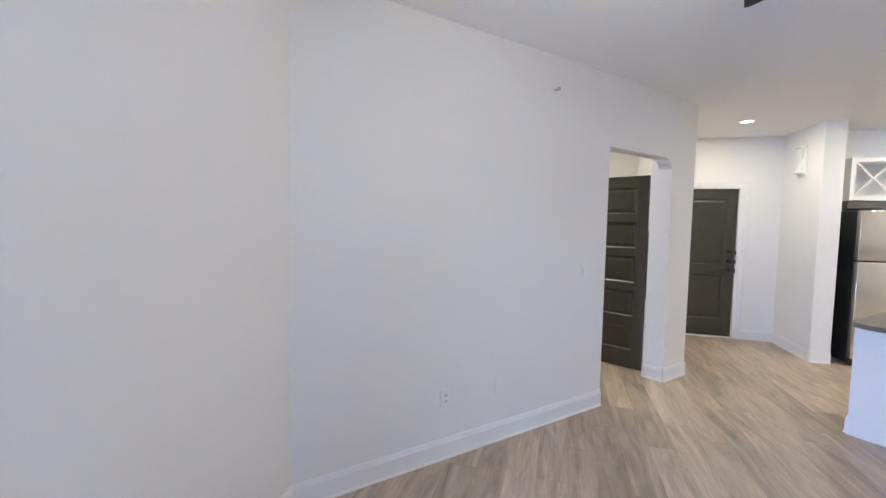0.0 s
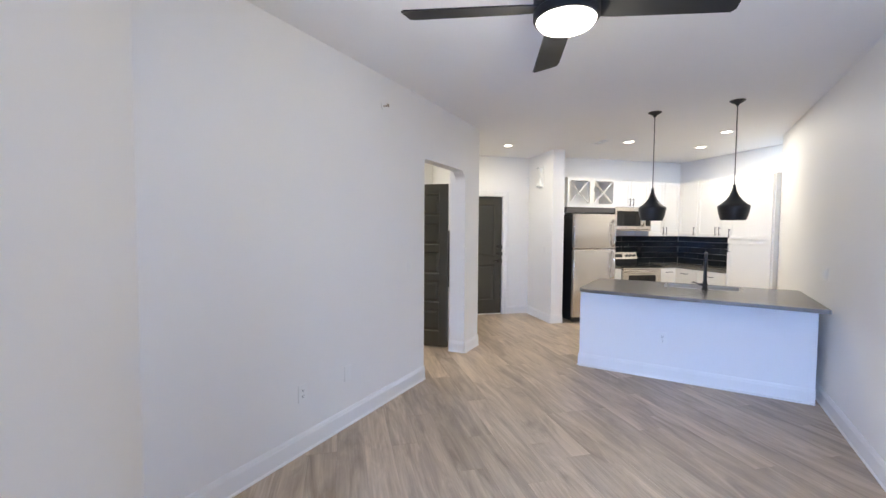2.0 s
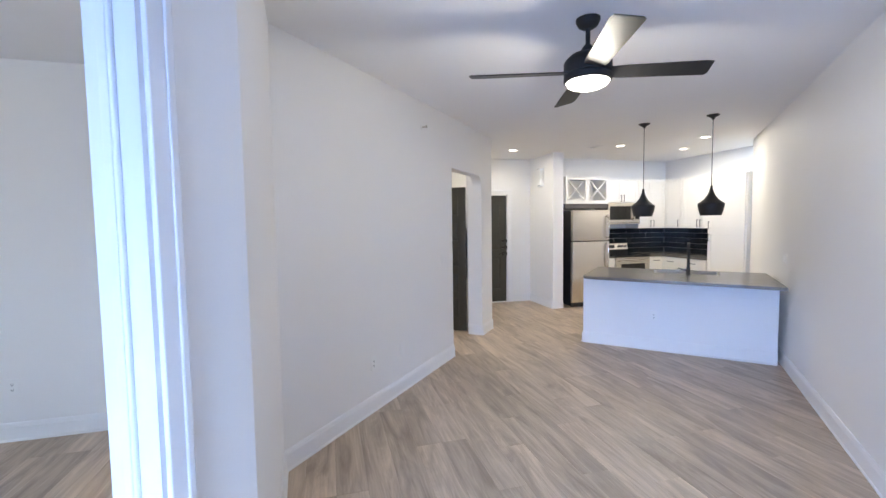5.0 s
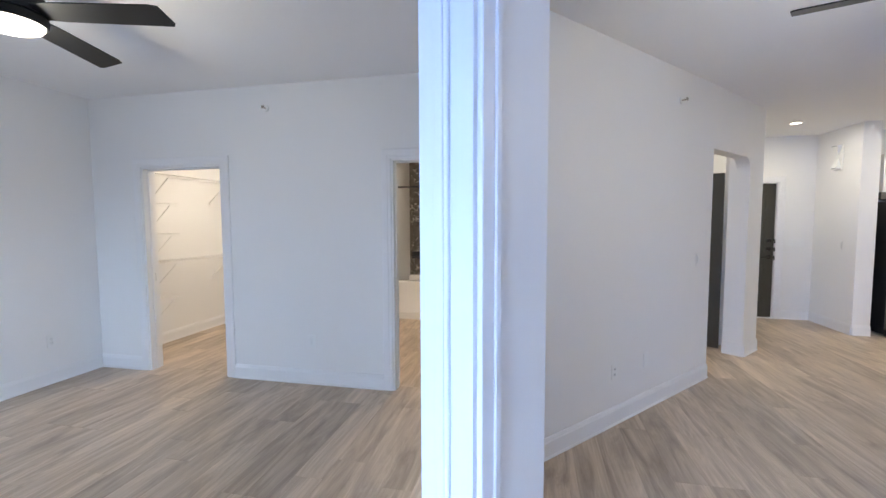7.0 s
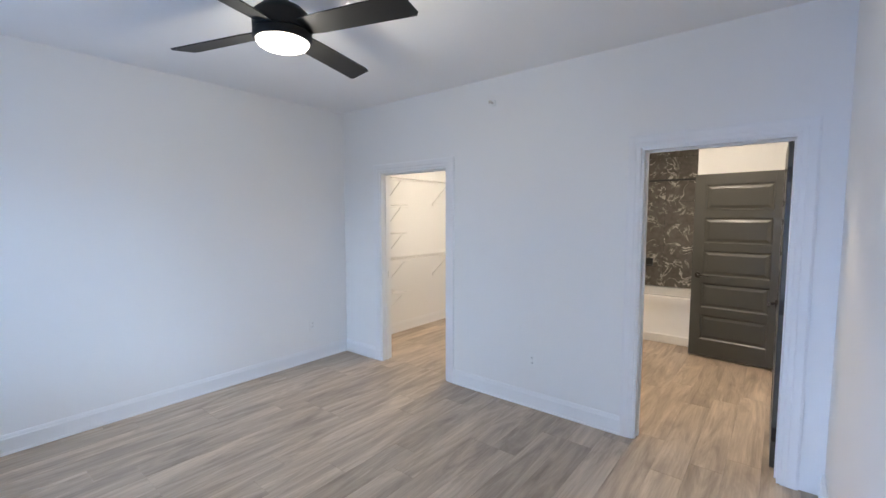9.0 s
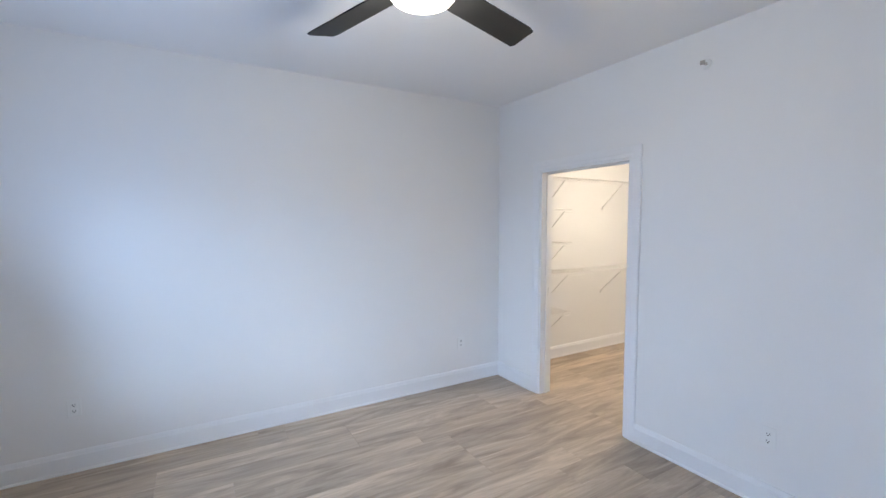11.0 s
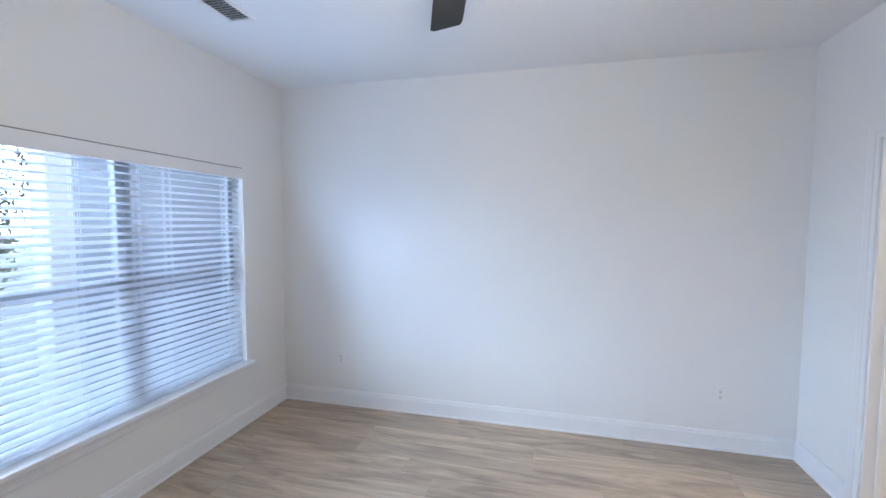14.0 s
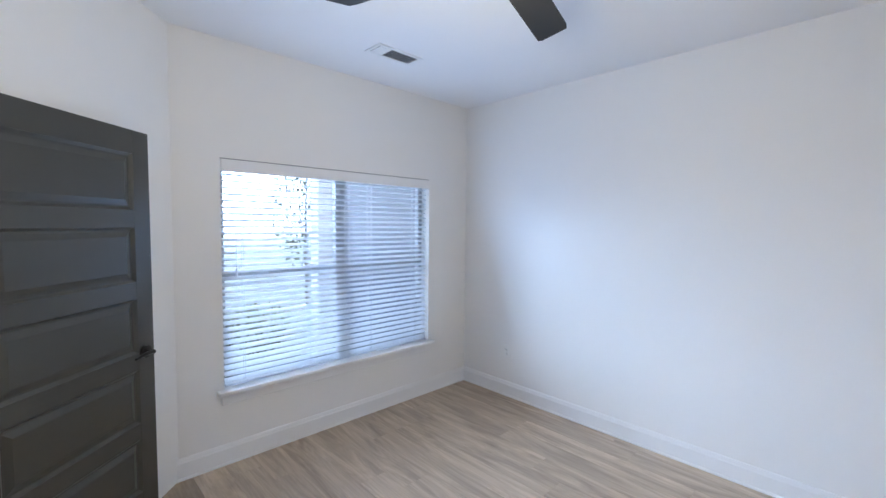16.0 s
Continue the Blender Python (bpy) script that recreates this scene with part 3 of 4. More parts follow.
slat.verts.ensure_lookup_table()
sv = slat.verts
for i in range(4):
    a = i * 4
    slat.faces.new((sv[a], sv[a + 2], sv[a + 6], sv[a + 4]))
    slat.faces.new((sv[a + 1], sv[a + 5], sv[a + 7], sv[a + 3]))
slat.faces.new((sv[0], sv[1], sv[3], sv[2]))
slat.faces.new((sv[16], sv[18], sv[19], sv[17]))
bmesh.ops.recalc_face_normals(slat, faces=slat.faces[:])
n_slat = 33
first = None
for i in range(n_slat):
    z = WZ0 + 0.045 + i * (WZ1 - 0.095 - WZ0 - 0.045) / (n_slat - 1)
    mm = pose(0, -0.095, z, -17 + rnd_slat.uniform(-1.5, 1.5) if i else -17)
    if first is None:
        first = part("slat", slat, BLIND, bl, m=mm)
    else:
        o = new("slat", first.data)
        o.parent = bl
        o.matrix_local = mm
part("bottom_rail", box(bmesh.new(), WX0 + 0.012, WX1 - 0.012, -0.12, -0.07, WZ0 + 0.006, WZ0 + 0.024, 0.004), BLIND, bl)
for x in (WX0 + 0.14, WX0 + 0.62, midx - 0.03, WX1 - 0.62, WX1 - 0.14):
    bm = bmesh.new()
    for y in (-0.121, -0.069):
        rod(bm, (x, y, WZ0 + 0.02), (x, y, WZ1 - 0.06), 0.0013, 6)
        rod(bm, (x + 0.012, y, WZ0 + 0.02), (x + 0.012, y, WZ1 - 0.06), 0.0013, 6)
    part("ladder_cord", bm, BLIND, bl)
bm = rod(bmesh.new(), (WX1 - 0.09, -0.052, 1.28), (WX1 - 0.09, -0.052, WZ1 - 0.08), 0.0018, 6)
rod(bm, (WX1 - 0.09, -0.052, 1.235), (WX1 - 0.09, -0.052, 1.285), 0.008, 10, 0.005)
part("pull_cord", bm, BLIND, bl)
bm = rod(bmesh.new(), (WX0 + 0.05, -0.052, 1.26), (WX0 + 0.05, -0.052, WZ1 - 0.08), 0.0018, 6)
rod(bm, (WX0 + 0.05, -0.052, 1.215), (WX0 + 0.05, -0.052, 1.265), 0.009, 10, 0.006)
part("pull_cord", bm, BLIND, bl)

# patio door of the living room
pd = thing("patio_door", "white framed glass patio door of the living room", "patio door", m_s, kind="structure")
for x0, x1 in ((0.42, 1.31), (1.31, 2.2)):
    part("door_frame", boxes((x0, x0 + 0.07, 0.05, 0.10, 0, 2.1), (x1 - 0.07, x1, 0.05, 0.10, 0, 2.1), (x0 + 0.07, x1 - 0.07, 0.05, 0.10, 0, 0.1), (x0 + 0.07, x1 - 0.07, 0.05, 0.10, 2.02, 2.1)), TRIM, pd)
    g = part("pane", boxes((x0 + 0.065, x1 - 0.065, 0.073, 0.077, 0.095, 2.025)), GLASS, pd)
    g.visible_shadow = False

# ---- ceiling fans ----


def fan(m, label, turn):
    f = thing("ceiling_fan", label, "ceiling fan", m, "black ceiling fans")
    part("canopy", spun(bmesh.new(), [(0.0, 2.739), (0.070, 2.739), (0.069, 2.725), (0.056, 2.698), (0.030, 2.682), (0.0, 2.680)], 32), BLADE, f, smooth=True)
    part("downrod", rod(bmesh.new(), (0, 0, 2.56), (0, 0, 2.69), 0.0135, 16), BLADE, f, smooth=True)
    part("yoke_cover", spun(bmesh.new(), [(0.0, 2.59), (0.02, 2.59), (0.036, 2.568), (0.046, 2.545), (0.0, 2.54)], 24), BLADE, f, smooth=True)
    part("motor_housing", spun(bmesh.new(), [(0.0, 2.549), (0.05, 2.547), (0.10, 2.530), (0.129, 2.503), (0.138, 2.488), (0.138, 2.428), (0.134, 2.421), (0.0, 2.421)], 48), BLADE, f, smooth=True)
    part("light_ring", spun(bmesh.new(), [(0.0, 2.419), (0.131, 2.419), (0.138, 2.412), (0.138, 2.383), (0.131, 2.374), (0.125, 2.374), (0.123, 2.386), (0.0, 2.386)], 48), BLADE, f, smooth=True)
    part("lamp_glass", spun(bmesh.new(), [(0.124, 2.383), (0.124, 2.372), (0.112, 2.356), (0.085, 2.344), (0.048, 2.337), (0.0, 2.335)], 40), GLOW, f, "glowing white glass dome", smooth=True)
    for k in range(4):
        bm = bmesh.new()
        out = [(0.12, -0.055), (0.21, -0.064), (0.645, -0.078), (0.685, -0.070), (0.705, 0.050), (0.692, 0.068), (0.21, 0.064), (0.12, 0.055)]
        lo = [bm.verts.new((x, y, -0.003)) for x, y in out]
        hi = [bm.verts.new((x, y, 0.003)) for x, y in out]
        nn = len(out)
        for i in range(nn):
            bm.faces.new((lo[i], lo[(i + 1) % nn], hi[(i + 1) % nn], hi[i]))
        bm.faces.new(lo[::-1])
        bm.faces.new(hi)
        bmesh.ops.recalc_face_normals(bm, faces=bm.faces[:])
        part("blade", bm, BLADE, f, m=pose(0, 0, 2.43, 0, 0, turn + 90 * k) @ pose(0, 0, 0, -12, 0, 0))
    return f


fan(Matrix.Translation((*FAN_LIVING, 0)), "black four-blade ceiling fan with lit lamp, living room", -19.5)
low = fan(Matrix.Translation((*FAN_BEDROOM, 0)), "black four-blade ceiling fan with lit lamp, bedroom", 17.6)
for o in low.children:
    if not o.name.startswith(("canopy", "downrod")):
        o.location.z += 0.055

# ---- ceiling fittings ----
for dx, dy in DOWNLIGHTS:
    d = thing("downlight", "round recessed ceiling light, switched on", "downlight", pose(dx, dy, H), "recessed ceiling lights")
    part("trim_ring", spun(bmesh.new(), [(0.058, -0.003), (0.062, -0.007), (0.085, -0.005), (0.088, -0.0005), (0.062, -0.0005)], 36), PLASTIC, d, smooth=True)
    part("lens", spun(bmesh.new(), [(0.0, -0.004), (0.058, -0.004), (0.058, -0.001), (0.0, -0.001)], 32), GLOWDOWN, d)


def vent(m, label, w, l, louvres):
    v = thing("ceiling_vent", label, "air vent", m)
    part("vent_frame", boxes((-w / 2, w / 2, -l / 2, -l / 2 + 0.025, -0.008, -0.0005), (-w / 2, w / 2, l / 2 - 0.025, l / 2, -0.008, -0.0005), (-w / 2, -w / 2 + 0.025, -l / 2 + 0.025, l / 2 - 0.025, -0.008, -0.0005), (w / 2 - 0.025, w / 2, -l / 2 + 0.025, l / 2 - 0.025, -0.008, -0.0005), bevel=0.002), PLASTIC, v)
    part("vent_backing", boxes((-w / 2 + 0.02, w / 2 - 0.02, -l / 2 + 0.02, l / 2 - 0.02, -0.002, -0.0007)), GREY, v)
    n = louvres
    for i in range(n):
        y = -l / 2 + 0.03 + (i + 0.5) * (l - 0.06) / n
        o = part("slat", boxes((-w / 2 + 0.024, w / 2 - 0.024, -0.007, 0.007, -0.0006, 0.0006)), PLASTIC, v, m=pose(0, y, -0.007, 32 if y > -l / 6 else -32, 0, 0))
    return v


vent(pose(-2.83, 0.515, H, 0, 0, 90), "white ceiling air register over the bedroom window", 0.17, 0.37, 14)
vent(pose(4.674, 6.14, H, 0, 0, 0), "small white ceiling air register in the kitchen", 0.15, 0.26, 9)


def sprinkler(m, label):
    s = thing("fire_sprinkler", label, "sprinkler", m, "wall sprinklers")
    part("escutcheon", rod(bmesh.new(), (0, 0, 0), (0, -0.008, 0), 0.03, 24, 0.026), PLASTIC, s, smooth=True)
    bm = rod(bmesh.new(), (0, -0.006, 0), (0, -0.035, 0), 0.008, 12)
    box(bm, -0.014, 0.014, -0.052, -0.048, -0.010, 0.014)
    rod(bm, (0.012, -0.03, 0), (0.006, -0.05, 0), 0.002, 6)
    rod(bm, (-0.012, -0.03, 0), (-0.006, -0.05, 0), 0.002, 6)
    part("nozzle", bm, STEEL, s)
    return s


sprinkler(wall_at(P0, P1, 1.85, 2.49), "small white sidewall sprinkler high on the living room wall")
sprinkler(pose(-2.155, FACE_N, 2.53), "small white sidewall sprinkler above the bedroom doorways")

# ---- plates on the walls ----
outlet(wall_at(P0, P1, 0.955, 0.40), "white duplex outlet low on the living room wall")
outlet(wall_at(P0, P1, 1.40, 0.40), "blank white cable plate low on the wall", blank=True)
outlet(wall_at(P0, P1, 2.26, 1.15), "white light switch beside the open passage", kind="switch")
outlet(pose(FACE_W, 3.42, 0.40, 0, 0, -90) @ pose(0, 0, 0, 0, 0, 180), "white duplex outlet low on the bedroom wall")
outlet(pose(FACE_W, 0.50, 0.415, 0, 0, 90), "white duplex outlet near the window corner")
outlet(pose(-1.754, FACE_N, 0.40), "white duplex outlet between the two doorways")
outlet(pose(4.06, 7.66, 1.16), "white three-gang switch beside the front door", kind="switch", wide=3)
outlet(pose(4.30, 7.08, 1.16, 0, 0, -90), "white light switch on the short entry wall", kind="switch")
mr, _ = along(RW1, RW0)
sw_s = (Vector((5.134, 3.536)) - RW1).dot((RW0 - RW1).normalized())
outlet(wall_at(RW1, RW0, sw_s, 1.117) @ pose(0, 0, 0), "white switch plate on the wall above the peninsula", kind="switch", wide=2)
horn = thing("alarm_sounder", "white wall alarm with two flared sounders", "alarm", pose(4.30, 7.20, 2.35, 0, 0, -90))
part("backplate", box(bmesh.new(), -0.085, 0.085, -0.014, 0.0, -0.18, 0.18, 0.004), PLASTIC, horn)


def flare(sg):
    """A wedge of a horn: wide and deep at its outer end, narrow at the middle of the plate."""
    bm = bmesh.new()
    rings = []
    for z, w, d in ((0.012, 0.012, 0.022), (0.14, 0.07, 0.062), (0.155, 0.07, 0.062), (0.165, 0.066, 0.014)):
        rings.append([bm.verts.new((x, y, sg * z)) for x, y in ((-w, -0.012), (w, -0.012), (w * 0.85, -d), (-w * 0.85, -d))])
    for a, b in zip(rings, rings[1:]):
        for k in range(4):
            bm.faces.new((a[k], a[(k + 1) % 4], b[(k + 1) % 4], b[k]))
    bm.faces.new(rings[0])
    bm.faces.new(rings[-1])
    bmesh.ops.recalc_face_normals(bm, faces=bm.faces[:])
    return bm


for sg in (1, -1):
    hb = part("horn", flare(sg), PLASTIC, horn)
    part("mouth", box(bmesh.new(), -0.05, 0.05, -0.064, -0.060, min(sg * 0.145, sg * 0.152), max(sg * 0.145, sg * 0.152)), GREY, hb, "grey sound slot")

# ---- closet ----


def wire_shelf(label, m, length, depth=0.3, brackets=(0.3,)):
    """A ventilated wire shelf: x along the wall, the room on the -y side."""
    s = thing("wire_shelf", label, "closet shelf", m, "wire closet shelves")
    bm = bmesh.new()
    for y, z in ((-depth, 0), (-depth, -0.03), (-depth * 0.5, 0), (-0.01, 0)):
        rod(bm, (0, y, z), (length, y, z), 0.0035, 6)
    part("long_wire", bm, WIRE, s)
    bm = bmesh.new()
    n = int(length / 0.026)
    for i in range(n + 1):
        x = i * length / n
        rod(bm, (x, -0.01, 0.004), (x, -depth, 0.004), 0.0016, 4)
    w = part("cross_wire", bm, WIRE, s)
    w["kind"] = "stuff"
    for b in brackets:
        part("bracket", rod(rod(bmesh.new(), (b, -depth, -0.02), (b, -0.004, -0.30), 0.005, 8), (b, -0.006, -0.33), (b, -0.006, -0.28), 0.008, 8), WIRE, s)
    return s


for z, y0, y1, br in ((2.06, 4.06, 6.55, (0.55, 1.5, 2.3)), (1.03, 4.06, 6.55, (0.6, 1.5, 2.3))):
    wire_shelf("white wire shelf along the closet wall", pose(-4.245, y1, z, 0, 0, -90) @ pose(0, 0, 0, 0, 0, 180) @ Matrix.Translation((-(y1 - y0), 0, 0)), y1 - y0, 0.3, br)
for z in (1.72, 1.36, 0.60):
    wire_shelf("short white wire shelf beside the closet doorway", pose(-4.245, 4.10, z, 0, 0, 90), 0.62, 0.3, (0.5,))

# ---- bathroom ----
tub = thing("bathtub", "white alcove bathtub below dark tiles", "bathtub")
bm = bmesh.new()
prof = [(-1.825, 6.55, 0.0), (-1.825, 6.545, 0.10), (-1.825, 6.56, 0.12), (-1.825, 6.56, 0.47), (-1.825, 6.545, 0.50), (-1.825, 6.545, 0.575), (-1.825, 6.56, 0.59), (-1.825, 6.64, 0.59), (-1.825, 6.70, 0.50), (-1.825, 6.78, 0.2), (-1.825, 7.1, 0.18), (-1.825, 7.24, 0.5), (-1.825, 7.27, 0.59), (-1.825, 7.355, 0.59), (-1.825, 7.355, 0.0)]
a = [bm.verts.new(p) for p in prof]
b = [bm.verts.new((-0.99, p[1], p[2])) for p in prof]
for i in range(len(prof)):
    bm.faces.new((a[i], a[(i + 1) % len(prof)], b[(i + 1) % len(prof)], b[i]))
bm.faces.new(a)
bm.faces.new(b[::-1])
bmesh.ops.recalc_face_normals(bm, faces=bm.faces[:])
bmesh.ops.bevel(bm, geom=[e for e in bm.edges if abs(e.verts[0].co.x - e.verts[1].co.x) > 1], offset=0.006, segments=2, affect="EDGES")
part("tub_shell", bm, PORCELAIN, tub, smooth=True)
surround = thing("tile_surround", "dark marble-look wall tiles with white veins above the tub", "tile wall", kind="structure")
part("grout_bed", boxes((-1.83, -0.987, 7.345, 7.358, 0.592, 2.56)), HOLE, surround)
for r in range(7):
    for c in range(4):
        x = -1.49 + 0.305 + (c - 1) * 0.61
        z = 0.56 + r * 0.305
        xa, xb = max(x - 0.3035, -1.828), min(x + 0.3035, -0.988)
        za, zb = max(z + 0.0015, 0.593), min(z + 0.3035, 2.56)
        if xb - xa > 0.03 and zb - za > 0.02:
            part("tile", box(bmesh.new(), xa, xb, 7.336, 7.3445, za, zb, 0.0012), MARBLE, surround)
rodt = thing("shower_rod", "black shower curtain rod above the tub", "curtain rod")
part("rod", rod(bmesh.new(), (-1.825, 6.58, 2.02), (-0.987, 6.58, 2.02), 0.0125, 16), BLACK, rodt, smooth=True)
for x, s in ((-1.829, 1), (-0.986, -1)):
    part("flange", rod(bmesh.new(), (x, 6.58, 2.02), (x + s * 0.012, 6.58, 2.02), 0.035, 24), BLACK, rodt)
dish = thing("soap_niche", "black framed soap holder on the dark tiles", "soap holder", pose(-1.70, 7.336, 0.93))
part("frame", boxes((-0.085, -0.07, -0.035, 0.0, -0.055, 0.055), (0.07, 0.085, -0.035, 0.0, -0.055, 0.055), (-0.07, 0.07, -0.035, 0.0, 0.04, 0.055), (-0.07, 0.07, -0.045, 0.0, -0.055, -0.04)), BLACK, dish)
part("shelf", boxes((-0.07, 0.07, -0.006, 0.0, -0.04, 0.04)), HOLE, dish)

# ---- kitchen ----


def handle(parent, x, z, ln=0.13, vertical=True):
    bm = bmesh.new()
    a, b = ((x, -0.03, z - ln / 2), (x, -0.03, z + ln / 2)) if vertical else ((x - ln / 2, -0.03, z), (x + ln / 2, -0.03, z))
    rod(bm, a, b, 0.0052, 10)
    for q in (a, b):
        p = Vector(q) + (Vector(b) - Vector(a)).normalized() * (0.012 if q is a else -0.012)
        rod(bm, (p.x, -0.03, p.z), (p.x, 0.0, p.z), 0.0045, 8)
    return part("handle", bm, BLACK, parent, "slim black bar handle", smooth=True)


def front(parent, name, x0, x1, z0, z1, rail=0.055):
    g = 0.0018
    loops = [(0, 0.0), (0, -0.019), (0.001, -0.02)]
    if rail:
        loops += [(rail, -0.02), (rail + 0.002, -0.013)]
    return part(name, lofted(bmesh.new(), x0 + g, x1 - g, z0 + g, z1 - g, loops), CABINET, parent)


def cabinet(label, m, w, d, z0, z1, doors=(), drawers=(), toe=False):
    """A cabinet unit: x across, fronts at y = 0 toward -y. doors: x0, x1, z0, z1, handle x, handle z."""
    c = thing("kitchen_cabinet", label, "cabinet", m)
    body = boxes((0, w, 0.001, d, z0 + (0.1 if toe else 0), z1))
    if toe:
        box(body, 0, w, 0.06, d, 0.0, z0 + 0.1)
    part("body", body, CABINET, c)
    for x0, x1, a, b, hx, hz in doors:
        f = front(c, "door", x0, x1, a, b)
        if hx is not None:
            hh = handle(f, hx, hz)
            hh.location.y = -0.02
    for x0, x1, a, b in drawers:
        f = front(c, "drawer", x0, x1, a, b, 0)
        hh = handle(f, (x0 + x1) / 2, (a + b) / 2 + 0.01, 0.13, False)
        hh.location.y = -0.02
    return c


CT = 0.885
UP0, UP1, YU = 1.386, 2.325, 7.08
# over the refrigerator: an open cabinet with two crossed wine racks
wx0, wx1, wz0, wz1 = 4.655, 5.545, 1.86, 2.345
rack = thing("wine_rack_cabinet", "white open cabinet with two X-shaped wine racks over the refrigerator", "cabinet", pose(wx0, 6.98, 0))
ww, dd = wx1 - wx0, 0.435
part("carcass", boxes((0, 0.02, 0, dd, wz0, wz1), (ww - 0.02, ww, 0, dd, wz0, wz1), (0.02, ww - 0.02, 0, dd, wz0, wz0 + 0.02), (0.02, ww - 0.02, 0, dd, wz1 - 0.02, wz1), (0.02, ww - 0.02, dd - 0.012, dd, wz0 + 0.02, wz1 - 0.02)), CABINET, rack)
for x0, x1 in ((0.0, ww / 2), (ww / 2, ww)):
    za, zb = wz0 + 0.0, wz1
    part("face_frame", boxes((x0, x0 + 0.045, -0.02, -0.0005, za, zb), (x1 - 0.045, x1, -0.02, -0.0005, za, zb), (x0 + 0.045, x1 - 0.045, -0.02, -0.0005, za, za + 0.06), (x0 + 0.045, x1 - 0.045, -0.02, -0.0005, zb - 0.05, zb)), CABINET, rack)
    cx, cz = (x0 + x1) / 2, (za + zb) / 2 + 0.005
    lx, lz = (x1 - x0) - 0.09, (zb - za) - 0.11
    ln, an = math.hypot(lx, lz), math.degrees(math.atan2(lz, lx))
    for k in (1, -1):
        part("rack_slat", boxes((-ln / 2, ln / 2, 0.0, 0.02, -0.009, 0.009)), CABINET, rack, m=pose(cx, -0.012 + 0.002 * k, cz, 0, -k * an, 0))
# Dark block fills the gap over the refrigerator, in place of its shade.
part("gap_shade_block", boxes((0, ww, 0.0, 0.3, wz0 - 0.09, wz0 - 0.001)), material("dark_gap_shade", (0.10, 0.09, 0.085), 0.5, blotch=0.05), rack)

# refrigerator
fr = thing("refrigerator", "stainless steel top-freezer refrigerator with black sides", "refrigerator", pose(4.637, 6.70, 0))
fw = 0.745
part("body", box(bmesh.new(), 0.0, fw, 0.075, 0.70, 0.03, 1.735, 0.006, 2), APPLIANCE, fr, "black textured cabinet sides")
part("kick_grille", box(bmesh.new(), 0.01, fw - 0.01, 0.06, 0.085, 0.012, 0.085, 0.004), APPLIANCE, fr)
for nm, z0, z1, h0, h1 in (("freezer_door", 1.19, 1.74, 1.24, 1.62), ("fridge_door", 0.095, 1.178, 0.72, 1.13)):
    bm = box(bmesh.new(), 0.0, fw, 0.0, 0.072, z0, z1, 0.007, 3)
    dr = part(nm, bm, STEEL, fr, smooth=True)
    bm = bmesh.new()
    pts = [(fw - 0.05, 0.0, h0 - 0.03), (fw - 0.05, -0.04, h0 + 0.02), (fw - 0.05, -0.052, (h0 + h1) / 2), (fw - 0.05, -0.04, h1 - 0.02), (fw - 0.05, 0.0, h1 + 0.03)]
    for p, q in zip(pts, pts[1:]):
        rod(bm, p, q, 0.013, 12)
    part("handle", bm, STEEL, dr, "curved steel handle", smooth=True)
for x in (0.06, fw - 0.06):
    part("foot", rod(bmesh.new(), (x, 0.12, 0.0), (x, 0.12, 0.035), 0.02, 12), APPLIANCE, fr)

# back run
RX0, RX1 = 5.575, 6.30
cabinet("white shaker wall cabinet with two doors over the microwave", pose(5.553, YU, 0), 0.735, 0.335, 1.885, UP1, [(0, 0.367, 1.885, UP1, 0.335, 1.965), (0.367, 0.735, 1.885, UP1, 0.40, 1.965)])
cabinet("white shaker wall cabinet with two doors beside the microwave", pose(6.292, YU, 0), 0.62, 0.335, UP0, UP1, [(0, 0.31, UP0, UP1, 0.275, 1.48), (0.31, 0.62, UP0, UP1, 0.345, 1.48)])
cabinet("white shaker wall cabinet with one door in the corner", pose(6.93, 7.07, 0, 0, 0, -90), 0.40, 0.315, UP0, UP1, [(0.0, 0.40, UP0, UP1, 0.365, 1.48)])
cabinet("white shaker wall cabinet with two doors beside the pantry", pose(6.93, 6.665, 0, 0, 0, -90), 0.84, 0.315, UP0, UP1, [(0.0, 0.42, UP0, UP1, 0.385, 1.48), (0.42, 0.84, UP0, UP1, 0.455, 1.48)])
cabinet("tall white shaker pantry cabinet", pose(6.63, 5.815, 0, 0, 0, -90), 0.685, 0.615, 0.0, 2.26, [(0.02, 0.665, 1.365, 2.25, 0.055, 1.45), (0.02, 0.665, 0.11, 1.355, 0.055, 1.24)], toe=True)
cabinet("narrow white base cabinet between refrigerator and range", pose(5.40, 6.80, 0), 0.165, 0.60, 0.0, CT - 0.032, [(0, 0.165, 0.11, CT - 0.04, None, None)], toe=True)
cabinet("white base cabinet with three drawers beside the range", pose(6.31, 6.80, 0), 0.32, 0.60, 0.0, CT - 0.032, (), [(0, 0.32, 0.70, CT - 0.04), (0, 0.32, 0.42, 0.70), (0, 0.32, 0.11, 0.42)], toe=True)
cabinet("white base cabinet with a drawer over a door, in the corner", pose(6.635, 6.79, 0, 0, 0, -90), 0.45, 0.61, 0.0, CT - 0.032, [(0, 0.45, 0.11, 0.68, 0.40, 0.60)], [(0, 0.45, 0.68, CT - 0.04)], toe=True)
cabinet("white base cabinet with a wide drawer over doors", pose(6.635, 6.335, 0, 0, 0, -90), 0.515, 0.61, 0.0, CT - 0.032, [(0, 0.257, 0.11, 0.68, 0.22, 0.60), (0.257, 0.515, 0.11, 0.68, 0.295, 0.60)], [(0, 0.515, 0.68, CT - 0.04)], toe=True)
top = thing("worktop", "grey stone worktop along the kitchen corner", "worktop")
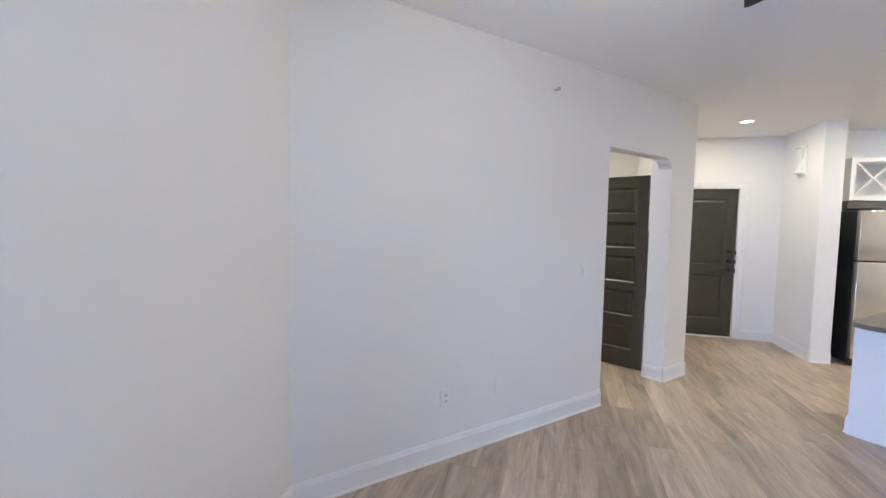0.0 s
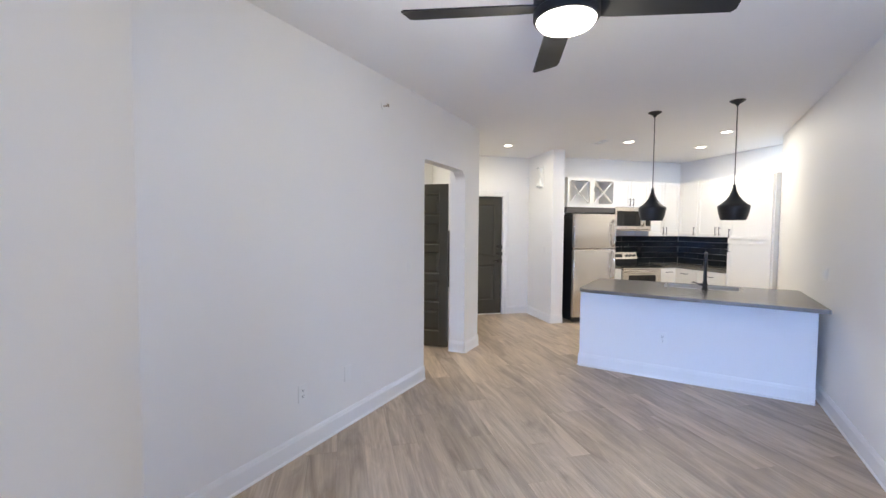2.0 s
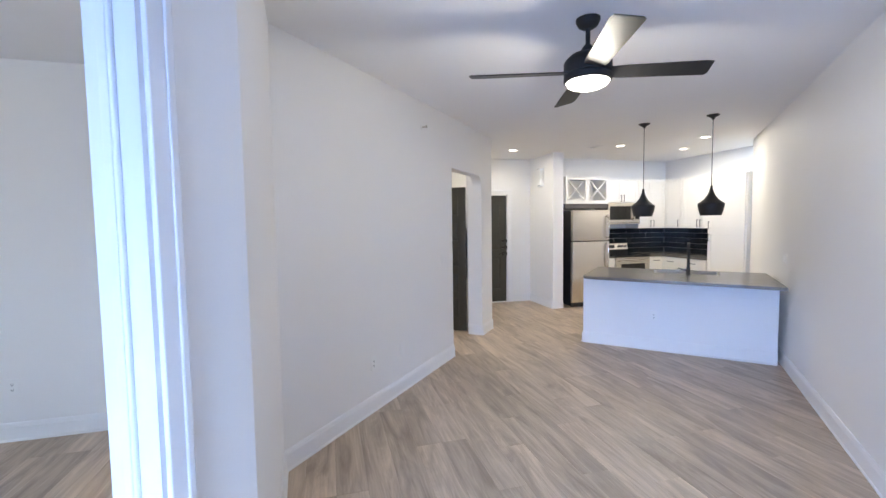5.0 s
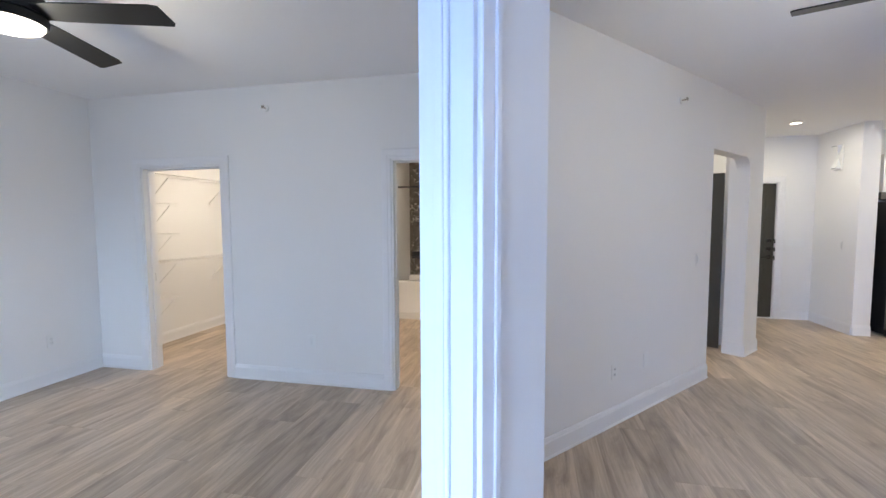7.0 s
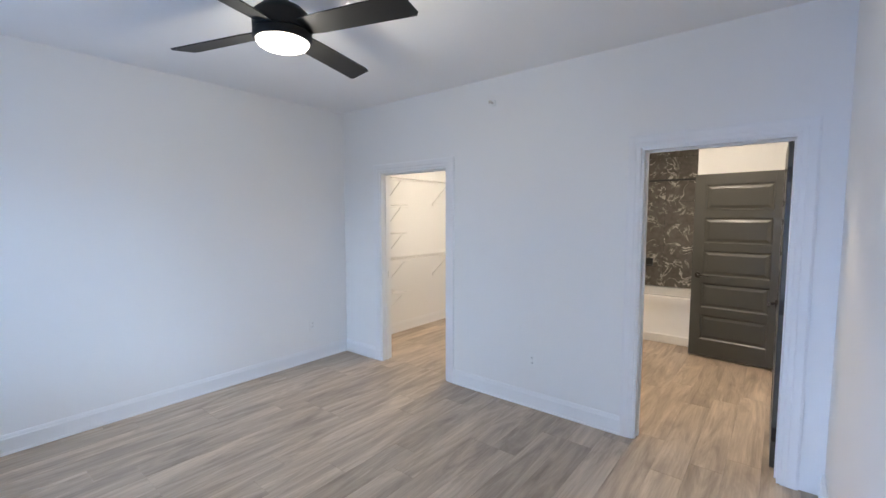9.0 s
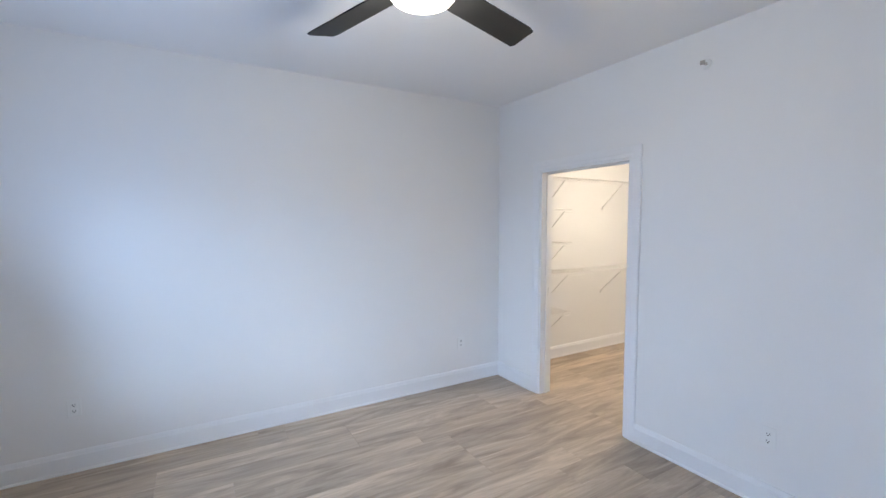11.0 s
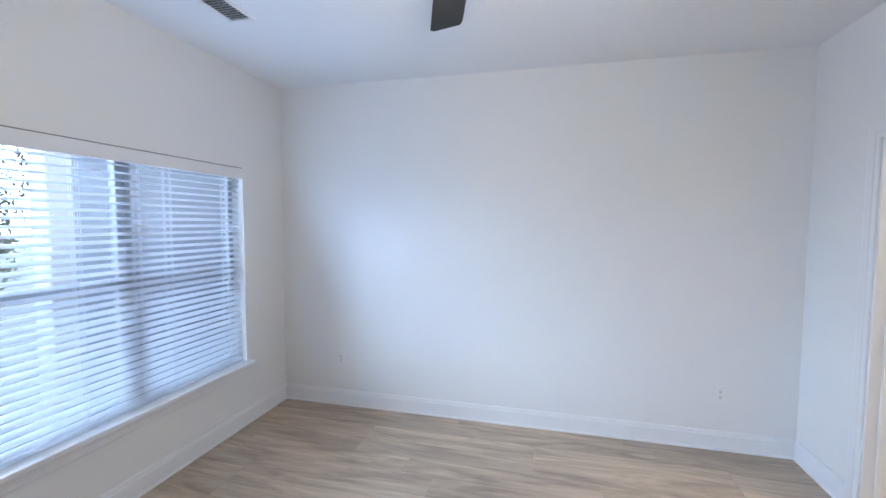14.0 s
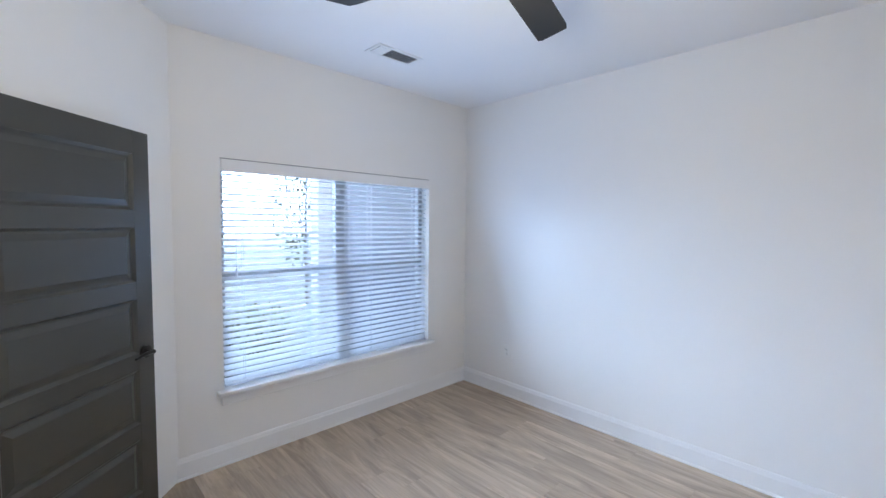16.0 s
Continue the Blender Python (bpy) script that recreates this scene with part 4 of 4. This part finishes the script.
part("slab", prism(bmesh.new(), [(6.305, 6.775), (6.61, 6.775), (6.61, 5.82), (7.249, 5.82), (7.249, 7.419), (6.305, 7.419)], CT - 0.031, CT), QUARTZ, top)
top = thing("worktop", "short piece of grey stone worktop beside the range", "worktop")
part("slab", boxes((5.40, 5.57, 6.775, 7.419, CT - 0.031, CT), bevel=0.002), QUARTZ, top)

# tiles behind the worktop
for nm, m, ln in (("backsplash", pose(5.40, 7.4195, 0), 1.845), ("backsplash", pose(7.2495, 7.41, 0, 0, 0, -90), 1.585)):
    sp = thing(nm, "black glazed subway tile backsplash with pale joints", "backsplash", m, kind="structure")
    part("grout", boxes((0, ln, -0.006, -0.0005, CT + 0.001, UP0 - 0.001)), GROUT, sp)
    rows_n = 5
    th = (UP0 - CT) / rows_n
    for r in range(rows_n):
        x = -0.1525 if r % 2 else 0.0
        while x < ln:
            xa, xb = max(x, 0.0), min(x + 0.305, ln)
            if xb - xa > 0.02:
                part("tile", box(bmesh.new(), xa + 0.002, xb - 0.002, -0.013, -0.006, CT + r * th + 0.002, CT + (r + 1) * th - 0.002, 0.0022), SPLASH, sp)
            x += 0.305
outlet(pose(7.237, 5.95, 1.13, 0, 0, -90), "dark outlet plate on the black tiles", blank=True, skin=APPLIANCE)
outlet(pose(6.38, 7.407, 1.13), "dark outlet plate on the black tiles", blank=True, skin=APPLIANCE)

# microwave
mw = thing("microwave", "stainless steel microwave hung over the range", "microwave", pose(RX0, 7.0, 0))
w = RX1 - RX0 - 0.01
part("body", box(bmesh.new(), 0, w, 0.03, 0.41, 1.475, 1.88, 0.003), APPLIANCE, mw)
part("door", box(bmesh.new(), 0, w * 0.80, 0, 0.03, 1.50, 1.88, 0.006, 2), STEEL, mw)
part("window", box(bmesh.new(), 0.035, w * 0.70, -0.002, 0.01, 1.555, 1.815, 0.004), GLASSTOP, mw, "black glass window")
part("control_panel", box(bmesh.new(), w * 0.80 + 0.002, w, 0, 0.03, 1.50, 1.88, 0.006, 2), STEEL, mw)
part("display", box(bmesh.new(), w * 0.84, w - 0.02, -0.002, 0.006, 1.56, 1.82, 0.003), GLASSTOP, mw)
part("vent_strip", box(bmesh.new(), 0, w, 0.0, 0.03, 1.475, 1.497, 0.003), STEEL, mw)
bm = bmesh.new()
pts = [(w * 0.75, 0.0, 1.55), (w * 0.75, -0.045, 1.60), (w * 0.75, -0.05, 1.69), (w * 0.75, -0.045, 1.78), (w * 0.75, 0.0, 1.83)]
for p, q in zip(pts, pts[1:]):
    rod(bm, p, q, 0.011, 12)
part("handle", bm, STEEL, mw, "curved steel handle", smooth=True)

# range
rg = thing("range", "stainless steel electric range with black glass cooktop", "range", pose(RX0, 6.745, 0))
w = RX1 - RX0
part("body", box(bmesh.new(), 0, w, 0.045, 0.665, 0.02, 0.865, 0.003), APPLIANCE, rg)
part("cooktop", box(bmesh.new(), -0.004, w + 0.004, -0.012, 0.61, 0.866, 0.898, 0.008, 2), GLASSTOP, rg, "black glass cooktop")
for x, y, r in ((0.2, 0.17, 0.105), (0.53, 0.17, 0.085), (0.2, 0.44, 0.08), (0.53, 0.44, 0.1)):
    part("burner_ring", spun(bmesh.new(), [(r, 0.8985), (r, 0.8992), (r - 0.005, 0.8992), (r - 0.005, 0.8985)], 40), material("burner_grey", (0.09, 0.09, 0.09), 0.4, blotch=0.02), rg, m=pose(x, y, 0))
dr = part("oven_door", box(bmesh.new(), 0.0, w, 0.0, 0.045, 0.26, 0.835, 0.006, 2), STEEL, rg)
part("window", box(bmesh.new(), 0.10, w - 0.10, -0.002, 0.01, 0.36, 0.745, 0.004), GLASSTOP, dr, "black oven window")
bm = rod(bmesh.new(), (0.05, -0.045, 0.795), (w - 0.05, -0.045, 0.795), 0.013, 14)
for x in (0.08, w - 0.08):
    rod(bm, (x, -0.045, 0.795), (x, 0.005, 0.795), 0.009, 10)
part("handle", bm, STEEL, dr, "steel bar handle", smooth=True)
part("front_trim", box(bmesh.new(), 0, w, 0.0, 0.045, 0.84, 0.865, 0.004), STEEL, rg)
part("drawer", box(bmesh.new(), 0, w, 0.0, 0.045, 0.06, 0.255, 0.006, 2), STEEL, rg)
part("riser", box(bmesh.new(), 0.005, w - 0.005, 0.605, 0.668, 0.87, 0.965, 0.003), APPLIANCE, rg, "black riser behind the cooktop")
LEAN = pose(0, 0.585, 0.965, -22, 0, 0)
bg = part("backguard", box(bmesh.new(), 0, w, 0, 0.03, 0, 0.135, 0.006, 2), STEEL, rg, "sloping steel control panel", m=LEAN)
part("backguard_back", box(bmesh.new(), 0.004, w - 0.004, 0.635, 0.670, 0.965, 1.09, 0.003), APPLIANCE, rg)
part("display", box(bmesh.new(), w * 0.36, w * 0.58, -0.004, 0.004, 0.035, 0.10, 0.003), GLASSTOP, rg, "black clock display", m=LEAN)
for x in (0.06, 0.14, w - 0.21, w - 0.14, w - 0.06):
    part("knob", rod(rod(bmesh.new(), (x, 0.001, 0.068), (x, -0.022, 0.068), 0.024, 20, 0.021), (x, -0.02, 0.068), (x, -0.032, 0.068), 0.018, 16, 0.015), APPLIANCE, rg, "black control knob", smooth=True, m=LEAN)

# ---- peninsula ----
MU = Matrix(((1 / R2, 1 / R2, 0, 0), (1 / R2, -1 / R2, 0, 0), (0, 0, 1, 0), (0, 0, 0, 1)))
PU0, PV0, PV1, PT = 5.985, -0.868, 1.112, 0.880
pen = thing("peninsula", "white painted kitchen peninsula with baseboard", "kitchen island")
part("panel_body", prism(bmesh.new(), [uv(PU0, PV0), uv(PU0, PV1), uv(PU0 + 0.72, PV1), uv(PU0 + 0.72, PV0)], 0, PT - 0.032), TRIM, pen)
for p, q in ((uv(PU0, PV1), uv(PU0, PV0)), (uv(PU0, PV0), uv(PU0 + 0.72, PV0))):
    b = baseboard(p, q)
    b.parent = pen
    b.name = "base_moulding"
    for k in ("category", "kind", "label"):
        del b[k]
ctop = thing("peninsula_worktop", "dark grey stone worktop with rounded corner on the peninsula", "worktop")
SU0, SU1, SV0, SV1 = 6.42, 6.80, -0.10, 0.62
out = [uv(5.60, 1.112), uv(SU0, 1.112), uv(SU0, -0.84)]
for k in range(7):
    a = radians(90 * k / 6)
    out.append(uv(5.70 + 0.14 - 0.14 * math.sin(a), -0.70 - 0.14 * math.cos(a)))
bm = prism(bmesh.new(), out, PT - 0.032, PT)
for ua, ub, va, vb in ((SU0, SU1, -0.84, SV0), (SU0, SU1, SV1, 1.112), (SU1, 6.86, -0.84, 1.112)):
    prism(bm, [uv(ua, va), uv(ua, vb), uv(ub, vb), uv(ub, va)], PT - 0.032, PT)
part("slab", bm, QUARTZ, ctop)
sk = thing("sink", "undermount steel sink with dark rim in the peninsula", "sink")
SINK = material("sink_steel", (0.30, 0.29, 0.28), 0.35, 0.9, grain=0.05, scale=50, blotch=0.05)
rim = bmesh.new()
for (ua, ub, va, vb) in ((SU0, SU0 + 0.02, SV0, SV1), (SU1 - 0.02, SU1, SV0, SV1), (SU0 + 0.02, SU1 - 0.02, SV0, SV0 + 0.02), (SU0 + 0.02, SU1 - 0.02, SV1 - 0.02, SV1)):
    prism(rim, [uv(ua, va), uv(ua, vb), uv(ub, vb), uv(ub, va)], PT - 0.19, PT - 0.002)
part("rim", rim, SINK, sk)
part("basin", prism(bmesh.new(), [uv(SU0 + 0.02, SV0 + 0.02), uv(SU0 + 0.02, SV1 - 0.02), uv(SU1 - 0.02, SV1 - 0.02), uv(SU1 - 0.02, SV0 + 0.02)], PT - 0.2, PT - 0.19), SINK, sk)
part("drain", spun(bmesh.new(), [(0.0, PT - 0.186), (0.04, PT - 0.186), (0.045, PT - 0.19)], 24), STEEL, sk, m=Matrix.Translation(uv((SU0 + SU1) / 2, (SV0 + SV1) / 2)))

fc = thing("faucet", "black gooseneck pull-down kitchen faucet", "faucet", Matrix.Translation(uv(6.345, 0.285, PT)) @ pose(0, 0, 0, 0, 0, 45))
part("base", spun(bmesh.new(), [(0.0, 0.0), (0.03, 0.0), (0.03, 0.012), (0.023, 0.02), (0.021, 0.09), (0.0, 0.09)], 28), BLACK, fc, smooth=True)
bm = bmesh.new()
pts = [(0, 0, 0.08), (0, 0, 0.29)]
for k in range(1, 11):
    a = math.pi * k / 10
    pts.append((0.085 - 0.085 * math.cos(a), 0, 0.29 + 0.085 * math.sin(a)))
for p, q in zip(pts, pts[1:]):
    rod(bm, p, q, 0.0165, 14)
part("spout", bm, BLACK, fc, smooth=True)
part("spray_head", rod(rod(bmesh.new(), (0.17, 0, 0.29), (0.17, 0, 0.20), 0.018, 18, 0.021), (0.17, 0, 0.305), (0.17, 0, 0.285), 0.016, 18), BLACK, fc, smooth=True)
part("lever", rod(rod(bmesh.new(), (0, 0, 0.055), (0, 0.045, 0.055), 0.014, 14), (0, 0.04, 0.055), (0.01, 0.105, 0.075), 0.007, 10), BLACK, fc, smooth=True)
outlet(wall_at(uv(PU0, 1.1), uv(PU0, -0.8), 1.16, 0.41) @ pose(0, 0, 0, 0, 0, 180), "white outlet on the front of the peninsula")

# pendants
for px, py in ((4.325, 4.638), (4.787, 4.083)):
    p = thing("pendant_lamp", "black spun metal pendant lamp over the peninsula", "pendant lamp", pose(px, py, 0), "pendant lamps over the peninsula")
    part("canopy", spun(bmesh.new(), [(0.0, 2.739), (0.068, 2.739), (0.066, 2.733), (0.02, 2.705), (0.008, 2.685), (0.0, 2.685)], 32), BLACK, p, smooth=True)
    part("cord", rod(bmesh.new(), (0, 0, 1.92), (0, 0, 2.69), 0.004, 8), HOLE, p)
    sh = [(0.0, 1.935), (0.012, 1.935), (0.016, 1.90), (0.024, 1.87), (0.042, 1.825), (0.070, 1.785), (0.105, 1.752), (0.130, 1.735), (0.136, 1.725), (0.134, 1.70), (0.126, 1.66), (0.115, 1.62), (0.104, 1.592), (0.100, 1.592), (0.112, 1.625), (0.123, 1.665), (0.130, 1.70), (0.131, 1.722), (0.10, 1.748), (0.065, 1.78), (0.0, 1.84)]
    part("shade", spun(bmesh.new(), sh, 48), BLACK, p, smooth=True)

# ---- outside ----
GRASS = material("dry_lawn", (0.33, 0.34, 0.30), 0.9, grain=0.3, scale=3, blotch=0.2)
setting("ground", boxes((-400, 400, -400, -0.5, -0.35, -0.15)), GRASS, "lawn outside the windows")
BACK = material("pale_sky_backdrop", (0.51, 0.70, 1.0), 1.0, emit=14.0)
setting("backdrop", boxes((-90, 60, -60.2, -60, -2, 45)), BACK, "pale bright sky beyond the garden")
STUCCO = material("grey_stucco", (0.52, 0.58, 0.66), 0.85, grain=0.08, scale=40, bump=0.3, blotch=0.05)
pw = thing("porch_wall", "pale grey stucco wall of the neighbouring porch, with an added sun-blocking wall", "porch wall")
# The second box is an unseen wall, added to block the northern sun.
part("wall_and_sun_block", boxes((-9.0, -3.545, -1.75, -1.6, -0.16, 2.7), (-9.0, -4.6, -0.4, -0.225, -0.16, 2.7)), STUCCO, pw)
# Unseen slab, added only to shade the top of the porch wall.
prf = thing("porch_sun_blocker", "added slab above the porch wall, blocking the sun", "porch roof")
part("sun_block_slab", boxes((-9.0, -3.2, -1.95, -1.15, 2.70, 2.86)), STUCCO, prf)
col = thing("porch_column", "white square porch column outside the window", "porch column")
part("shaft", box(bmesh.new(), -3.54, -3.34, -1.78, -1.58, -0.16, 2.7, 0.01), TRIM, col)
part("plinth", box(bmesh.new(), -3.57, -3.31, -1.81, -1.55, -0.16, 0.1, 0.01), TRIM, col)
LEAF = material("leaf_green", (0.20, 0.21, 0.14), 0.6, grain=0.25, scale=3, blotch=0.2)
BARK = material("bark_brown", (0.14, 0.11, 0.09), 0.9, grain=0.2, scale=20, bump=0.4)


def leaves(n, centre, spread, size, seed):
    r = random.Random(seed)
    bm = bmesh.new()
    for _ in range(n):
        while True:
            q = Vector((r.uniform(-1, 1), r.uniform(-1, 1), r.uniform(-1, 1)))
            if q.length < 1 and noise.noise(q * 2.3 + Vector((seed, 0, 0))) > -0.12:
                break
        c = Vector(centre) + Vector((q.x * spread[0], q.y * spread[1], q.z * spread[2]))
        e = Euler((r.uniform(0, 6.3), r.uniform(0, 6.3), r.uniform(0, 6.3))).to_matrix()
        s = size * r.uniform(0.6, 1.3)
        vs = [bm.verts.new(c + e @ Vector(o)) for o in ((-s, 0, 0), (0, -s * 0.4, s * 0.1), (s, 0, 0), (0, s * 0.4, s * 0.1))]
        bm.faces.new(vs)
    return bm


def tree(label, x, y, h, seed):
    r = random.Random(seed)
    t = thing("tree", label, "tree", pose(x, y, -0.16))
    bm = rod(bmesh.new(), (0, 0, 0), (0.03, 0.02, h * 0.55), 0.04, 12, 0.028)
    rod(bm, (0.03, 0.02, h * 0.53), (0.0, 0.05, h * 0.95), 0.029, 10, 0.008)
    for k in range(9):
        z = h * (0.28 + 0.07 * k)
        a = r.uniform(0, 6.3)
        rod(bm, (0.02, 0.02, z), (h * 0.13 * math.cos(a), h * 0.13 * math.sin(a), z + h * 0.12), 0.012, 8, 0.004)
    part("trunk", bm, BARK, t)
    c = part("crown", leaves(1300, (0, 0, h * 0.58), (h * 0.19, h * 0.19, h * 0.40), 0.055, seed), LEAF, t)
    return t


tree("slender leafy young tree in the garden", -5.14, -5.6, 3.5, 3)
for i, (x, y) in enumerate(((-3.1, -2.8), (-2.55, -3.1))):
    s = thing("shrub", "low green shrub in the garden bed", "shrub", pose(x, y, -0.16), "garden shrubs")
    part("stem", rod(bmesh.new(), (0, 0, 0), (0, 0, 0.3), 0.02, 8, 0.01), BARK, s)
    part("foliage", leaves(600, (0, 0, 0.34), (0.42, 0.42, 0.34), 0.045, 20 + i), LEAF, s)

# ---- floor ----
slab = thing("floor", "grey-brown oak-look plank floor", "floor", kind="structure")
part("underlay", prism(bmesh.new(), OUTLINE, -0.2, -0.012), HOLE, slab)
# the flat's rooms: rough outlines, in which planks are laid
ROOMS = ((-4.2, 0.3, -0.2, 4.0), (-4.5, -1.9, 4.0, 6.7), (-1.0, 0.1, 3.9, 6.7), (-1.9, -1.0, 5.3, 6.7), (0.1, 2.6, 2.7, 7.2), (0.1, 3.7, -0.2, 4.0), (-1.5, 2.0, -1.9, 0.2), (1.5, 5.3, -0.5, 4.2), (4.8, 6.9, 3.4, 5.4), (1.5, 4.3, 3.0, 7.7), (3.5, 6.0, 3.6, 6.9), (5.5, 6.8, 5.0, 6.9))
rnd = random.Random(4)
PW, PL = 0.182, 1.22
plank_meshes = {}


def plank_mesh(ln):
    if ln not in plank_meshes:
        bm = bmesh.new()
        w, g, c = PW / 2 - 0.0002, 0.0003, 0.0008
        a = [bm.verts.new((sx * w, sy, -0.012)) for sx, sy in ((-1, g), (1, g), (1, ln - g), (-1, ln - g))]
        b = [bm.verts.new((sx * w, sy, -0.0012)) for sx, sy in ((-1, g), (1, g), (1, ln - g), (-1, ln - g))]
        t = [bm.verts.new((sx * (w - c), sy, 0.0)) for sx, sy in ((-1, g + c), (1, g + c), (1, ln - g - c), (-1, ln - g - c))]
        for lo, hi in ((a, b), (b, t)):
            for i in range(4):
                bm.faces.new((lo[i], lo[(i + 1) % 4], hi[(i + 1) % 4], hi[i]))
        bm.faces.new(t)
        me = bpy.data.meshes.new("plank")
        bm.to_mesh(me)
        bm.free()
        me.materials.append(PLANK)
        plank_meshes[ln] = me
    return plank_meshes[ln]


count = 0
cols = int((7.5 + 4.7) / PW) + 1
for i in range(cols):
    cx = -4.6 + (i + 0.5) * PW
    y = -2.1 - rnd.choice((0.0, 0.21, 0.43, 0.62, 0.83, 1.04))
    while y < 7.8:
        if any(x0 < cx + PW / 2 and cx - PW / 2 < x1 and y0 < y + PL and y < y1 for x0, x1, y0, y1 in ROOMS):
            south = -0.15 if cx < -1.6 else max(-1.72 - cx - 0.05, -1.95 + (cx + 0.06) * 1.0457 - 0.1)
            y0 = max(y, south)
            if y + PL - y0 > 0.05:
                ob = new("plank", plank_mesh(round(y + PL - y0, 2)))
                ob.location = (cx, y0, 0)
                ob.parent = slab
                count += 1
        y += PL
